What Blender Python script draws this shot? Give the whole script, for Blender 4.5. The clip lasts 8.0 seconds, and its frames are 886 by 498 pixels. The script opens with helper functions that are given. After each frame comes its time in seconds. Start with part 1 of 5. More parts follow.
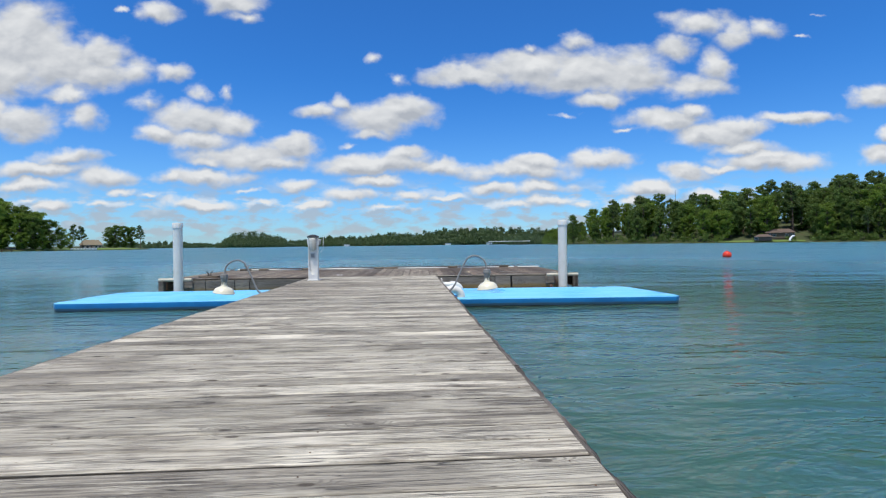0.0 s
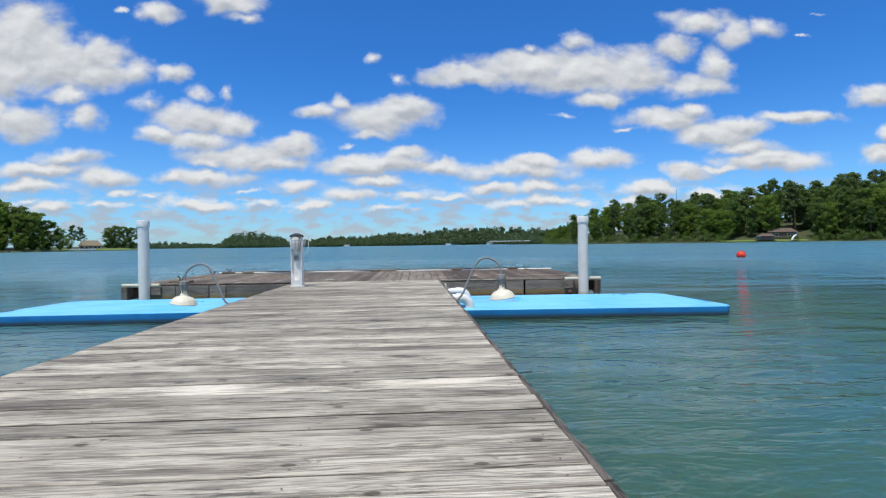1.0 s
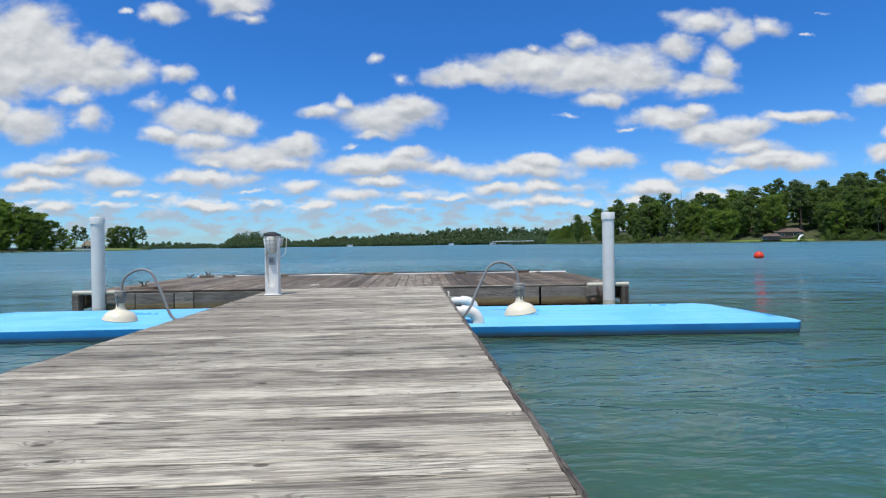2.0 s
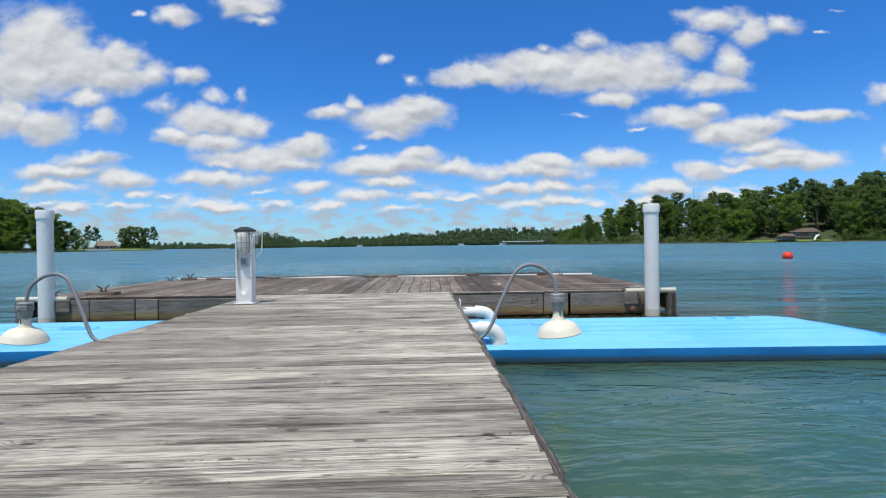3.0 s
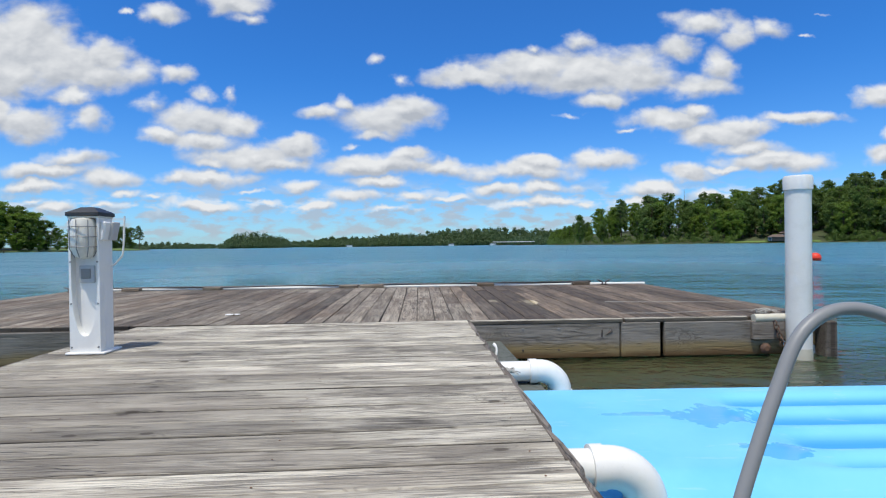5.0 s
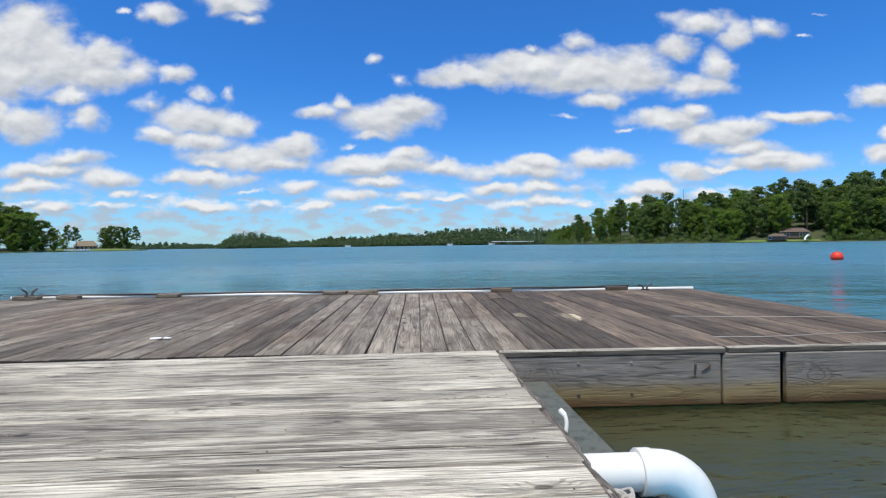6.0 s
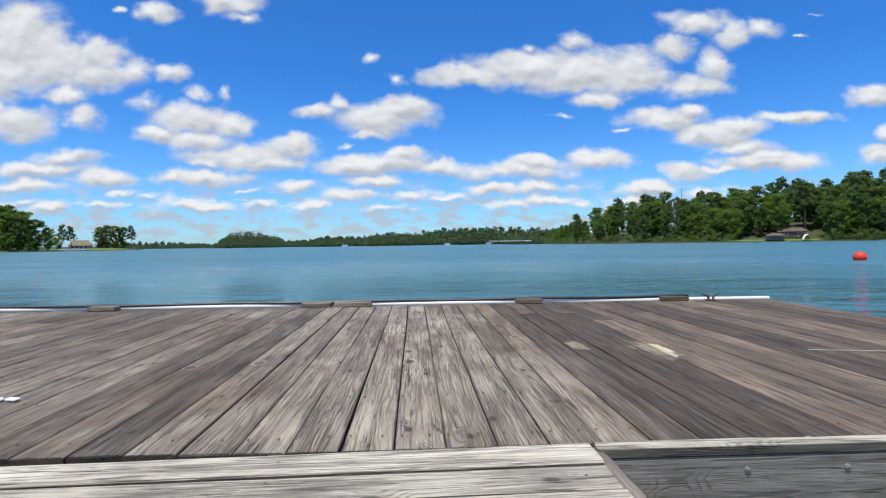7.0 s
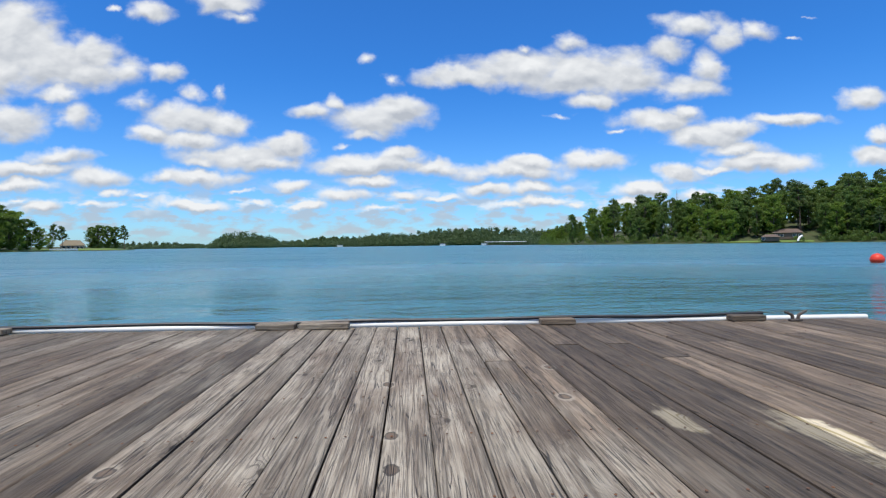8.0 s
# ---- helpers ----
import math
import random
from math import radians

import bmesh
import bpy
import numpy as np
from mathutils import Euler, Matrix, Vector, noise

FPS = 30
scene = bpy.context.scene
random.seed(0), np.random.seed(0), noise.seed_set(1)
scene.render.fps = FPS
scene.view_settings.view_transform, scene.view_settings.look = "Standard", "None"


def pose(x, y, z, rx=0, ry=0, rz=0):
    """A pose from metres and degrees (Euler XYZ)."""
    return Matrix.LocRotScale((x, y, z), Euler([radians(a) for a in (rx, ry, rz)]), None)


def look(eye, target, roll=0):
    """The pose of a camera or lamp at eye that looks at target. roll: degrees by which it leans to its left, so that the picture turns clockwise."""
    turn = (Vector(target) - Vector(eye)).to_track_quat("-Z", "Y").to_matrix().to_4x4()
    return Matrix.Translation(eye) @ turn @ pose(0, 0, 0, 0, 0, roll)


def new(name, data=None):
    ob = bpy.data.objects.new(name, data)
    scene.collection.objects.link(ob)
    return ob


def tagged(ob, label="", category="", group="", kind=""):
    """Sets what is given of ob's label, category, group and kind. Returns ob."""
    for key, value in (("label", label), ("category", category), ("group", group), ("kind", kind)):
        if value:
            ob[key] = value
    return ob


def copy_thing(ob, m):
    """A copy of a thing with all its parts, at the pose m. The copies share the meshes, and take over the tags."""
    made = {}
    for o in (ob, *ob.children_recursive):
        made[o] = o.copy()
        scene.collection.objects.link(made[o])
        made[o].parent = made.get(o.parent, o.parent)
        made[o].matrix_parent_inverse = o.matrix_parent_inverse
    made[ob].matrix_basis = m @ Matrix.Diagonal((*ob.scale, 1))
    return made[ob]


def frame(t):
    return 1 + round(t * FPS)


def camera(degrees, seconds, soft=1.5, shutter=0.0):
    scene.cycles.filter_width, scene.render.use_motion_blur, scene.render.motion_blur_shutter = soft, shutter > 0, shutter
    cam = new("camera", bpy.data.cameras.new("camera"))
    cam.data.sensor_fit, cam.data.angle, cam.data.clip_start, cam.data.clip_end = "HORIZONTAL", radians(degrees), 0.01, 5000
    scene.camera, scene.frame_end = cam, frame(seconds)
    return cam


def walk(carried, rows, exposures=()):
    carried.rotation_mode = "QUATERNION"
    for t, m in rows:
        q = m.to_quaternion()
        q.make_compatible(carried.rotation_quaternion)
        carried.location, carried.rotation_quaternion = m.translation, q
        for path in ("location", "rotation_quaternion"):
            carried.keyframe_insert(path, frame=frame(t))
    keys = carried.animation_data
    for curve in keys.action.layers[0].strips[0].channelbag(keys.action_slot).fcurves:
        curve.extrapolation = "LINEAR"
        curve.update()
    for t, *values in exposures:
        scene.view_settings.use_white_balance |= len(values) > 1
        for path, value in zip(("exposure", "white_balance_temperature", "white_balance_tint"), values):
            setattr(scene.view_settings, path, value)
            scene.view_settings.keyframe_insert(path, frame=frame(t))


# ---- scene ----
cam = camera(80.0, 8.0, soft=1.22)
PATH = [
    (0, (-0.429, -11.352, 1.005), (-0.324, -9.355, 0.988), -0.7),
    (0.5, (-0.428, -10.599, 0.992), (-0.324, -8.602, 0.976), -0.7),
    (1, (-0.42, -9.959, 1.008), (-0.316, -7.962, 0.991), -0.8),
    (1.5, (-0.385, -9.275, 1.024), (-0.28, -7.278, 1.007), -0.8),
    (3, (-0.282, -7.21, 0.985), (-0.226, -5.211, 0.97), -0.8),
    (3.5, (-0.331, -6.509, 0.998), (-0.257, -4.51, 0.982), -0.8),
    (4, (-0.355, -5.825, 0.993), (-0.273, -3.827, 0.977), -0.8),
    (4.5, (-0.382, -5.106, 0.986), (-0.293, -3.108, 0.972), -0.7),
    (6, (-0.43, -2.95, 0.938), (-0.331, -0.952, 0.923), -0.8),
    (6.5, (-0.489, -2.244, 0.941), (-0.386, -0.247, 0.926), -0.7),
    (7, (-0.502, -1.535, 0.933), (-0.393, 0.462, 0.916), -0.8),
    (7.5, (-0.482, -0.896, 0.936), (-0.364, 1.101, 0.921), -0.7),
    (8, (-0.476, -0.268, 0.944), (-0.349, 1.728, 0.929), -0.7),
]
walk(cam, [(t, look(eye, target, roll)) for t, eye, target, roll in PATH], [(0, 0.0), (3.5, 0.02), (6, 0.10), (8, 0.16)])

# ---- world, sun, exposure ----
SUN_TO = Vector((-0.17, -0.27, 0.95)).normalized()
SKY_STRENGTH = 0.12
CLOUDS_WEST = [
    (-0.727, 0.376, 0.075, 0.059, 1.20), (-0.663, 0.343, 0.080, 0.045, 1.20), (-0.767, 0.325, 0.096, 0.045, 1.20),
    (-0.588, 0.357, 0.048, 0.028, 1.10), (-0.599, 0.321, 0.075, 0.034, 1.00), (-0.534, 0.326, 0.051, 0.028, 0.80),
    (-0.460, 0.320, 0.041, 0.018, 0.80), (-0.649, 0.279, 0.054, 0.018, 0.85), (-0.509, 0.267, 0.048, 0.026, 0.50),
    (-0.620, 0.240, 0.041, 0.032, 0.70), (-0.724, 0.231, 0.062, 0.032, 1.10), (-0.793, 0.243, 0.054, 0.032, 1.10),
    (-0.484, 0.432, 0.039, 0.018, 1.00), (-0.545, 0.437, 0.013, 0.009, 0.50), (-0.349, 0.451, 0.062, 0.021, 1.00),
    (-0.319, 0.427, 0.034, 0.015, 0.90), (-0.403, 0.282, 0.030, 0.026, 0.50), (-0.362, 0.285, 0.019, 0.026, 0.45),
]
CLOUDS_MIDWEST = [
    (-0.429, 0.233, 0.064, 0.026, 1.15), (-0.485, 0.208, 0.043, 0.018, 1.00), (-0.352, 0.228, 0.051, 0.020, 1.15),
    (-0.409, 0.199, 0.066, 0.021, 1.00), (-0.322, 0.168, 0.102, 0.022, 1.10), (-0.245, 0.184, 0.045, 0.020, 1.15),
    (-0.281, 0.157, 0.075, 0.015, 1.00), (-0.400, 0.157, 0.043, 0.013, 0.75), (-0.405, 0.127, 0.073, 0.015, 1.15),
    (-0.464, 0.126, 0.021, 0.013, 1.00), (-0.656, 0.166, 0.054, 0.016, 1.10), (-0.691, 0.144, 0.096, 0.015, 1.00),
    (-0.587, 0.127, 0.056, 0.018, 1.10), (-0.722, 0.114, 0.075, 0.012, 0.90), (-0.552, 0.101, 0.032, 0.009, 0.80),
    (-0.678, 0.078, 0.037, 0.013, 1.00), (-0.588, 0.077, 0.041, 0.009, 0.60), (-0.416, 0.077, 0.064, 0.011, 1.05),
]
CLOUDS_MID = [
    (-0.197, 0.251, 0.048, 0.016, 0.80), (-0.150, 0.266, 0.024, 0.018, 0.75), (-0.068, 0.241, 0.075, 0.028, 1.15),
    (-0.034, 0.251, 0.048, 0.021, 1.15), (-0.098, 0.211, 0.054, 0.014, 0.65), (-0.140, 0.188, 0.037, 0.012, 0.45),
    (-0.091, 0.352, 0.027, 0.015, 0.50), (-0.044, 0.308, 0.027, 0.017, 0.65), (-0.088, 0.152, 0.105, 0.019, 1.10),
    (-0.030, 0.169, 0.043, 0.018, 1.10), (0.031, 0.147, 0.056, 0.016, 1.05), (-0.143, 0.148, 0.051, 0.016, 0.95),
    (-0.088, 0.120, 0.048, 0.012, 1.10), (-0.237, 0.114, 0.045, 0.012, 1.00), (-0.142, 0.090, 0.045, 0.014, 0.95),
    (-0.210, 0.075, 0.039, 0.010, 0.90), (-0.298, 0.081, 0.027, 0.007, 0.55),
]
CLOUDS_EAST = [
    (0.095, 0.318, 0.086, 0.020, 1.10), (0.214, 0.334, 0.102, 0.030, 1.15), (0.324, 0.325, 0.118, 0.039, 1.15),
    (0.401, 0.323, 0.083, 0.041, 1.05), (0.302, 0.382, 0.043, 0.024, 0.60), (0.204, 0.371, 0.034, 0.014, 0.55),
    (0.340, 0.271, 0.064, 0.018, 0.90), (0.273, 0.243, 0.045, 0.007, 0.50), (0.488, 0.372, 0.051, 0.028, 0.75),
    (0.542, 0.422, 0.071, 0.028, 0.85), (0.606, 0.401, 0.041, 0.034, 0.80), (0.575, 0.337, 0.041, 0.036, 0.85),
    (0.529, 0.302, 0.073, 0.028, 0.85), (0.674, 0.409, 0.051, 0.026, 0.70), (0.746, 0.393, 0.032, 0.006, 0.12),
    (0.787, 0.440, 0.032, 0.009, 0.12), (0.896, 0.281, 0.054, 0.022, 1.05),
]
CLOUDS_FAR_EAST = [
    (0.473, 0.232, 0.083, 0.019, 1.15), (0.529, 0.247, 0.037, 0.015, 1.10), (0.394, 0.214, 0.037, 0.007, 0.65),
    (0.560, 0.205, 0.077, 0.021, 1.10), (0.625, 0.221, 0.064, 0.018, 0.95), (0.739, 0.237, 0.086, 0.013, 1.00),
    (0.624, 0.182, 0.075, 0.016, 1.00), (0.681, 0.154, 0.105, 0.018, 1.10), (0.664, 0.166, 0.054, 0.014, 1.10),
    (0.581, 0.139, 0.043, 0.010, 0.80), (0.505, 0.132, 0.041, 0.017, 1.15), (0.438, 0.105, 0.051, 0.014, 1.10),
    (0.410, 0.080, 0.032, 0.009, 1.00), (0.556, 0.090, 0.054, 0.013, 0.90), (0.925, 0.205, 0.032, 0.016, 1.00),
    (0.915, 0.161, 0.045, 0.020, 1.10),
]
CLOUDS_LOW = [
    (0.344, 0.160, 0.069, 0.016, 1.10), (0.180, 0.138, 0.107, 0.016, 1.10), (0.218, 0.151, 0.054, 0.013, 1.10),
    (0.136, 0.103, 0.045, 0.013, 1.10), (0.228, 0.105, 0.062, 0.014, 1.00), (-0.020, 0.092, 0.039, 0.011, 1.00),
    (0.244, 0.078, 0.064, 0.011, 0.85), (0.179, 0.071, 0.064, 0.009, 0.75), (0.039, 0.086, 0.049, 0.009, 0.75),
    (0.299, 0.071, 0.043, 0.009, 0.70), (-0.079, 0.067, 0.054, 0.007, 0.65), (-0.502, 0.091, 0.032, 0.007, 0.60),
    (-0.722, 0.093, 0.043, 0.007, 0.70), (-0.329, 0.102, 0.032, 0.007, 0.55),
]


def make_world():
    """Nishita sky with a layer of fair-weather cumulus, by direction."""
    w = bpy.data.worlds.new("sky")
    scene.world = w
    w.use_nodes = True
    nt = w.node_tree
    nt.nodes.clear()
    N, L = nt.nodes.new, nt.links.new

    def math_node(op, a, b=None, c=None, clamp=False):
        n = N("ShaderNodeMath")
        n.operation, n.use_clamp = op, clamp
        for k, v in enumerate((a, b, c)):
            if v is None:
                continue
            if isinstance(v, (int, float)):
                n.inputs[k].default_value = v
            else:
                L(v, n.inputs[k])
        return n.outputs[0]

    def step(v, lo, hi):
        n = N("ShaderNodeMapRange")
        n.interpolation_type = "SMOOTHSTEP"
        L(v, n.inputs[0])
        n.inputs[1].default_value, n.inputs[2].default_value = lo, hi
        return n.outputs[0]

    def mix(fac, a, b):
        n = N("ShaderNodeMix")
        n.data_type = "RGBA"
        for k, v in ((0, fac), (6, a), (7, b)):
            if isinstance(v, (int, float, tuple)):
                n.inputs[k].default_value = v
            else:
                L(v, n.inputs[k])
        return n.outputs[2]

    def noise_tex(vec, scale, detail, rough, distort=0.0):
        n = N("ShaderNodeTexNoise")
        L(vec, n.inputs["Vector"])
        n.inputs["Scale"].default_value, n.inputs["Detail"].default_value = scale, detail
        n.inputs["Roughness"].default_value, n.inputs["Distortion"].default_value = rough, distort
        return n.outputs[0]

    coord = N("ShaderNodeTexCoord").outputs["Generated"]
    sep = N("ShaderNodeSeparateXYZ")
    L(coord, sep.inputs[0])
    dx, dy, dz = sep.outputs
    dys = math_node("MAXIMUM", dy, 0.02)
    u, v = math_node("DIVIDE", dx, dys), math_node("DIVIDE", dz, dys)
    comb = N("ShaderNodeCombineXYZ")
    L(u, comb.inputs[0]), L(v, comb.inputs[1])
    uv = comb.outputs[0]
    # billows of the cumulus, ragged by a warp of their outlines
    rag = N("ShaderNodeTexNoise")
    L(uv, rag.inputs["Vector"])
    rag.inputs["Scale"].default_value, rag.inputs["Detail"].default_value, rag.inputs["Roughness"].default_value = 15.0, 4.0, 0.55
    shift = N("ShaderNodeVectorMath")
    shift.operation = "MULTIPLY_ADD"
    L(rag.outputs["Color"], shift.inputs[0])
    shift.inputs[1].default_value = (0.075, 0.045, 0.0)
    shift.inputs[2].default_value = (-0.0535, -0.0245, 0.0)
    warped = N("ShaderNodeVectorMath")
    warped.operation = "ADD"
    L(uv, warped.inputs[0]), L(shift.outputs[0], warped.inputs[1])
    lifted = N("ShaderNodeVectorMath")
    lifted.operation = "ADD"
    L(warped.outputs[0], lifted.inputs[0])
    lifted.inputs[1].default_value = (-0.004, 0.010, 0)
    field = above = None
    for cu, cv, a, b, body in CLOUDS_WEST + CLOUDS_MIDWEST + CLOUDS_MID + CLOUDS_EAST + CLOUDS_FAR_EAST + CLOUDS_LOW:
        near = []
        for place in (warped.outputs[0], lifted.outputs[0]):
            m = N("ShaderNodeVectorMath")
            m.operation = "MULTIPLY_ADD"
            L(place, m.inputs[0])
            m.inputs[1].default_value = (1 / a, 1 / b, 0)
            m.inputs[2].default_value = (-cu / a, -cv / b, 0)
            ln = N("ShaderNodeVectorMath")
            ln.operation = "LENGTH"
            L(m.outputs[0], ln.inputs[0])
            near.append(math_node("SUBTRACT", body, ln.outputs["Value"]))
        field = near[0] if field is None else math_node("SMOOTH_MAX", field, near[0], 0.2)
        above = near[1] if above is None else math_node("SMOOTH_MAX", above, near[1], 0.2)
    flat = N("ShaderNodeVectorMath")
    flat.operation = "MULTIPLY"
    L(uv, flat.inputs[0])
    flat.inputs[1].default_value = (1.0, 1.7, 1.0)
    puff = noise_tex(flat.outputs[0], 15.0, 5.5, 0.52, 0.15)
    soft = noise_tex(flat.outputs[0], 14.0, 3.5, 0.5, 0.2)
    up = N("ShaderNodeVectorMath")
    up.operation = "ADD"
    L(flat.outputs[0], up.inputs[0])
    up.inputs[1].default_value = (-0.006, 0.022, 0)
    puff_up = noise_tex(up.outputs[0], 14.0, 3.5, 0.5, 0.2)
    dens = math_node("ADD", math_node("ADD", field, 0.14), math_node("MULTIPLY", math_node("SUBTRACT", puff, 0.5), 1.5))
    front = math_node("MULTIPLY", step(dy, 0.45, 0.6), math_node("SUBTRACT", 1.0, step(v, 0.62, 0.75)))
    placed = math_node("MULTIPLY", step(dens, -0.22, 0.66), front)
    # the same layer elsewhere, and the crowded rows towards the horizon
    dzs = math_node("MAXIMUM", dz, 0.012)
    comb2 = N("ShaderNodeCombineXYZ")
    L(math_node("DIVIDE", dx, dzs), comb2.inputs[0])
    L(math_node("DIVIDE", dy, dzs), comb2.inputs[1])
    layer = noise_tex(comb2.outputs[0], 0.55, 6.0, 0.58)
    wide = math_node("MULTIPLY", step(layer, 0.46, 0.58), math_node("MULTIPLY", math_node("SUBTRACT", 1.0, front), step(dz, 0.02, 0.12)))
    low = N("ShaderNodeVectorMath")
    low.operation = "MULTIPLY"
    L(uv, low.inputs[0])
    low.inputs[1].default_value = (1.0, 2.6, 1.0)
    banks = noise_tex(low.outputs[0], 22.0, 4.0, 0.5, 0.0)
    rows = math_node("MULTIPLY", step(banks, 0.42, 0.60), math_node("MULTIPLY", step(v, 0.004, 0.03), math_node("SUBTRACT", 1.0, step(v, 0.075, 0.14))))
    rows = math_node("MULTIPLY", rows, math_node("MULTIPLY", step(dy, 0.3, 0.5), 0.72))
    cover = math_node("MAXIMUM", placed, math_node("MAXIMUM", rows, wide), clamp=True)
    cover = math_node("MULTIPLY", cover, step(dz, -0.002, 0.012))
    # lit tops, greyer undersides
    lit = math_node("MULTIPLY", math_node("SUBTRACT", field, above), 0.85)
    relief = math_node("ADD", lit, math_node("MULTIPLY_ADD", math_node("SUBTRACT", soft, puff_up), 1.7, 0.48), clamp=True)
    cloud = mix(relief, (3.6, 3.9, 4.4, 1), (6.5, 6.65, 6.8, 1))
    sky = N("ShaderNodeTexSky")
    sky.sky_type, sky.sun_disc = "NISHITA", False
    sky.sun_elevation = math.asin(SUN_TO.z)
    sky.sun_rotation = math.atan2(SUN_TO.x, SUN_TO.y)
    sky.air_density, sky.dust_density, sky.ozone_density = 1.0, 0.3, 2.5
    deep = N("ShaderNodeMix")
    deep.data_type, deep.blend_type = "RGBA", "MULTIPLY"
    deep.inputs[0].default_value = 1.0
    L(sky.outputs[0], deep.inputs[6])
    L(mix(step(dz, -0.02, 0.32), (0.51, 0.865, 1.29, 1), (0.22, 0.69, 1.28, 1)), deep.inputs[7])
    bg = N("ShaderNodeBackground")
    bg.inputs[1].default_value = SKY_STRENGTH
    L(mix(cover, deep.outputs[2], cloud), bg.inputs[0])
    out = N("ShaderNodeOutputWorld")
    L(bg.outputs[0], out.inputs[0])


make_world()
sun = new("sun", bpy.data.lights.new("sun", "SUN"))
sun.data.energy, sun.data.angle, sun.data.color = 3.6, radians(0.53), (1.0, 0.96, 0.90)
sun.matrix_world = look(SUN_TO * 50, (0, 0, 0))



# ---- materials ----
class Nodes:
    """A node material being put together."""

    def __init__(self, name, rough=0.6, metal=0.0, color=(0.5, 0.5, 0.5)):
        self.mat = bpy.data.materials.new(name)
        self.mat.use_nodes = True
        self.nt = self.mat.node_tree
        self.bsdf = self.nt.nodes["Principled BSDF"]
        self.bsdf.inputs["Roughness"].default_value = rough
        self.bsdf.inputs["Metallic"].default_value = metal
        self.bsdf.inputs["Base Color"].default_value = (*color, 1)

    def put(self, socket, v):
        if isinstance(v, (int, float)):
            socket.default_value = v
        elif isinstance(v, tuple):
            socket.default_value = (*v, 1) if len(v) == 3 and socket.type == "RGBA" else v
        else:
            self.nt.links.new(v, socket)

    def math(self, op, a, b=0.0, clamp=False):
        n = self.nt.nodes.new("ShaderNodeMath")
        n.operation, n.use_clamp = op, clamp
        self.put(n.inputs[0], a), self.put(n.inputs[1], b)
        return n.outputs[0]

    def coords(self, scale=(1, 1, 1), random_shift=0.0, world=False):
        n = self.nt.nodes
        if world:
            src = n.new("ShaderNodeNewGeometry").outputs["Position"]
        else:
            src = n.new("ShaderNodeTexCoord").outputs["Object"]
        m = n.new("ShaderNodeVectorMath")
        m.operation = "MULTIPLY"
        self.put(m.inputs[0], src), self.put(m.inputs[1], scale)
        out = m.outputs[0]
        if random_shift:
            info = n.new("ShaderNodeObjectInfo")
            a = n.new("ShaderNodeVectorMath")
            a.operation = "MULTIPLY_ADD"
            self.put(a.inputs[0], info.outputs["Random"])
            a.inputs[1].default_value = (random_shift, random_shift * 1.7, random_shift * 0.6)
            self.put(a.inputs[2], out)
            out = a.outputs[0]
        return out

    def noise(self, vec, scale, detail=4.0, rough=0.55, distort=0.0):
        n = self.nt.nodes.new("ShaderNodeTexNoise")
        self.put(n.inputs["Vector"], vec)
        n.inputs["Scale"].default_value, n.inputs["Detail"].default_value = scale, detail
        n.inputs["Roughness"].default_value, n.inputs["Distortion"].default_value = rough, distort
        return n.outputs[0]

    def step(self, v, lo, hi, to_lo=0.0, to_hi=1.0):
        n = self.nt.nodes.new("ShaderNodeMapRange")
        n.interpolation_type = "SMOOTHSTEP"
        self.put(n.inputs[0], v)
        for k, x in enumerate((lo, hi, to_lo, to_hi)):
            n.inputs[k + 1].default_value = x
        return n.outputs[0]

    def mix(self, fac, a, b, blend="MIX"):
        n = self.nt.nodes.new("ShaderNodeMix")
        n.data_type, n.blend_type = "RGBA", blend
        self.put(n.inputs[0], fac), self.put(n.inputs[6], a), self.put(n.inputs[7], b)
        return n.outputs[2]

    def rand(self):
        return self.nt.nodes.new("ShaderNodeObjectInfo").outputs["Random"]

    def island(self):
        return self.nt.nodes.new("ShaderNodeNewGeometry").outputs["Random Per Island"]

    def bump(self, height, strength, dist, normal=None):
        n = self.nt.nodes.new("ShaderNodeBump")
        n.inputs["Strength"].default_value, n.inputs["Distance"].default_value = strength, dist
        self.put(n.inputs["Height"], height)
        if normal is not None:
            self.put(n.inputs["Normal"], normal)
        return n.outputs[0]

    def done(self, color=None, rough=None, normal=None):
        if color is not None:
            self.put(self.bsdf.inputs["Base Color"], color)
        if rough is not None:
            self.put(self.bsdf.inputs["Roughness"], rough)
        if normal is not None:
            self.put(self.bsdf.inputs["Normal"], normal)
        return self.mat


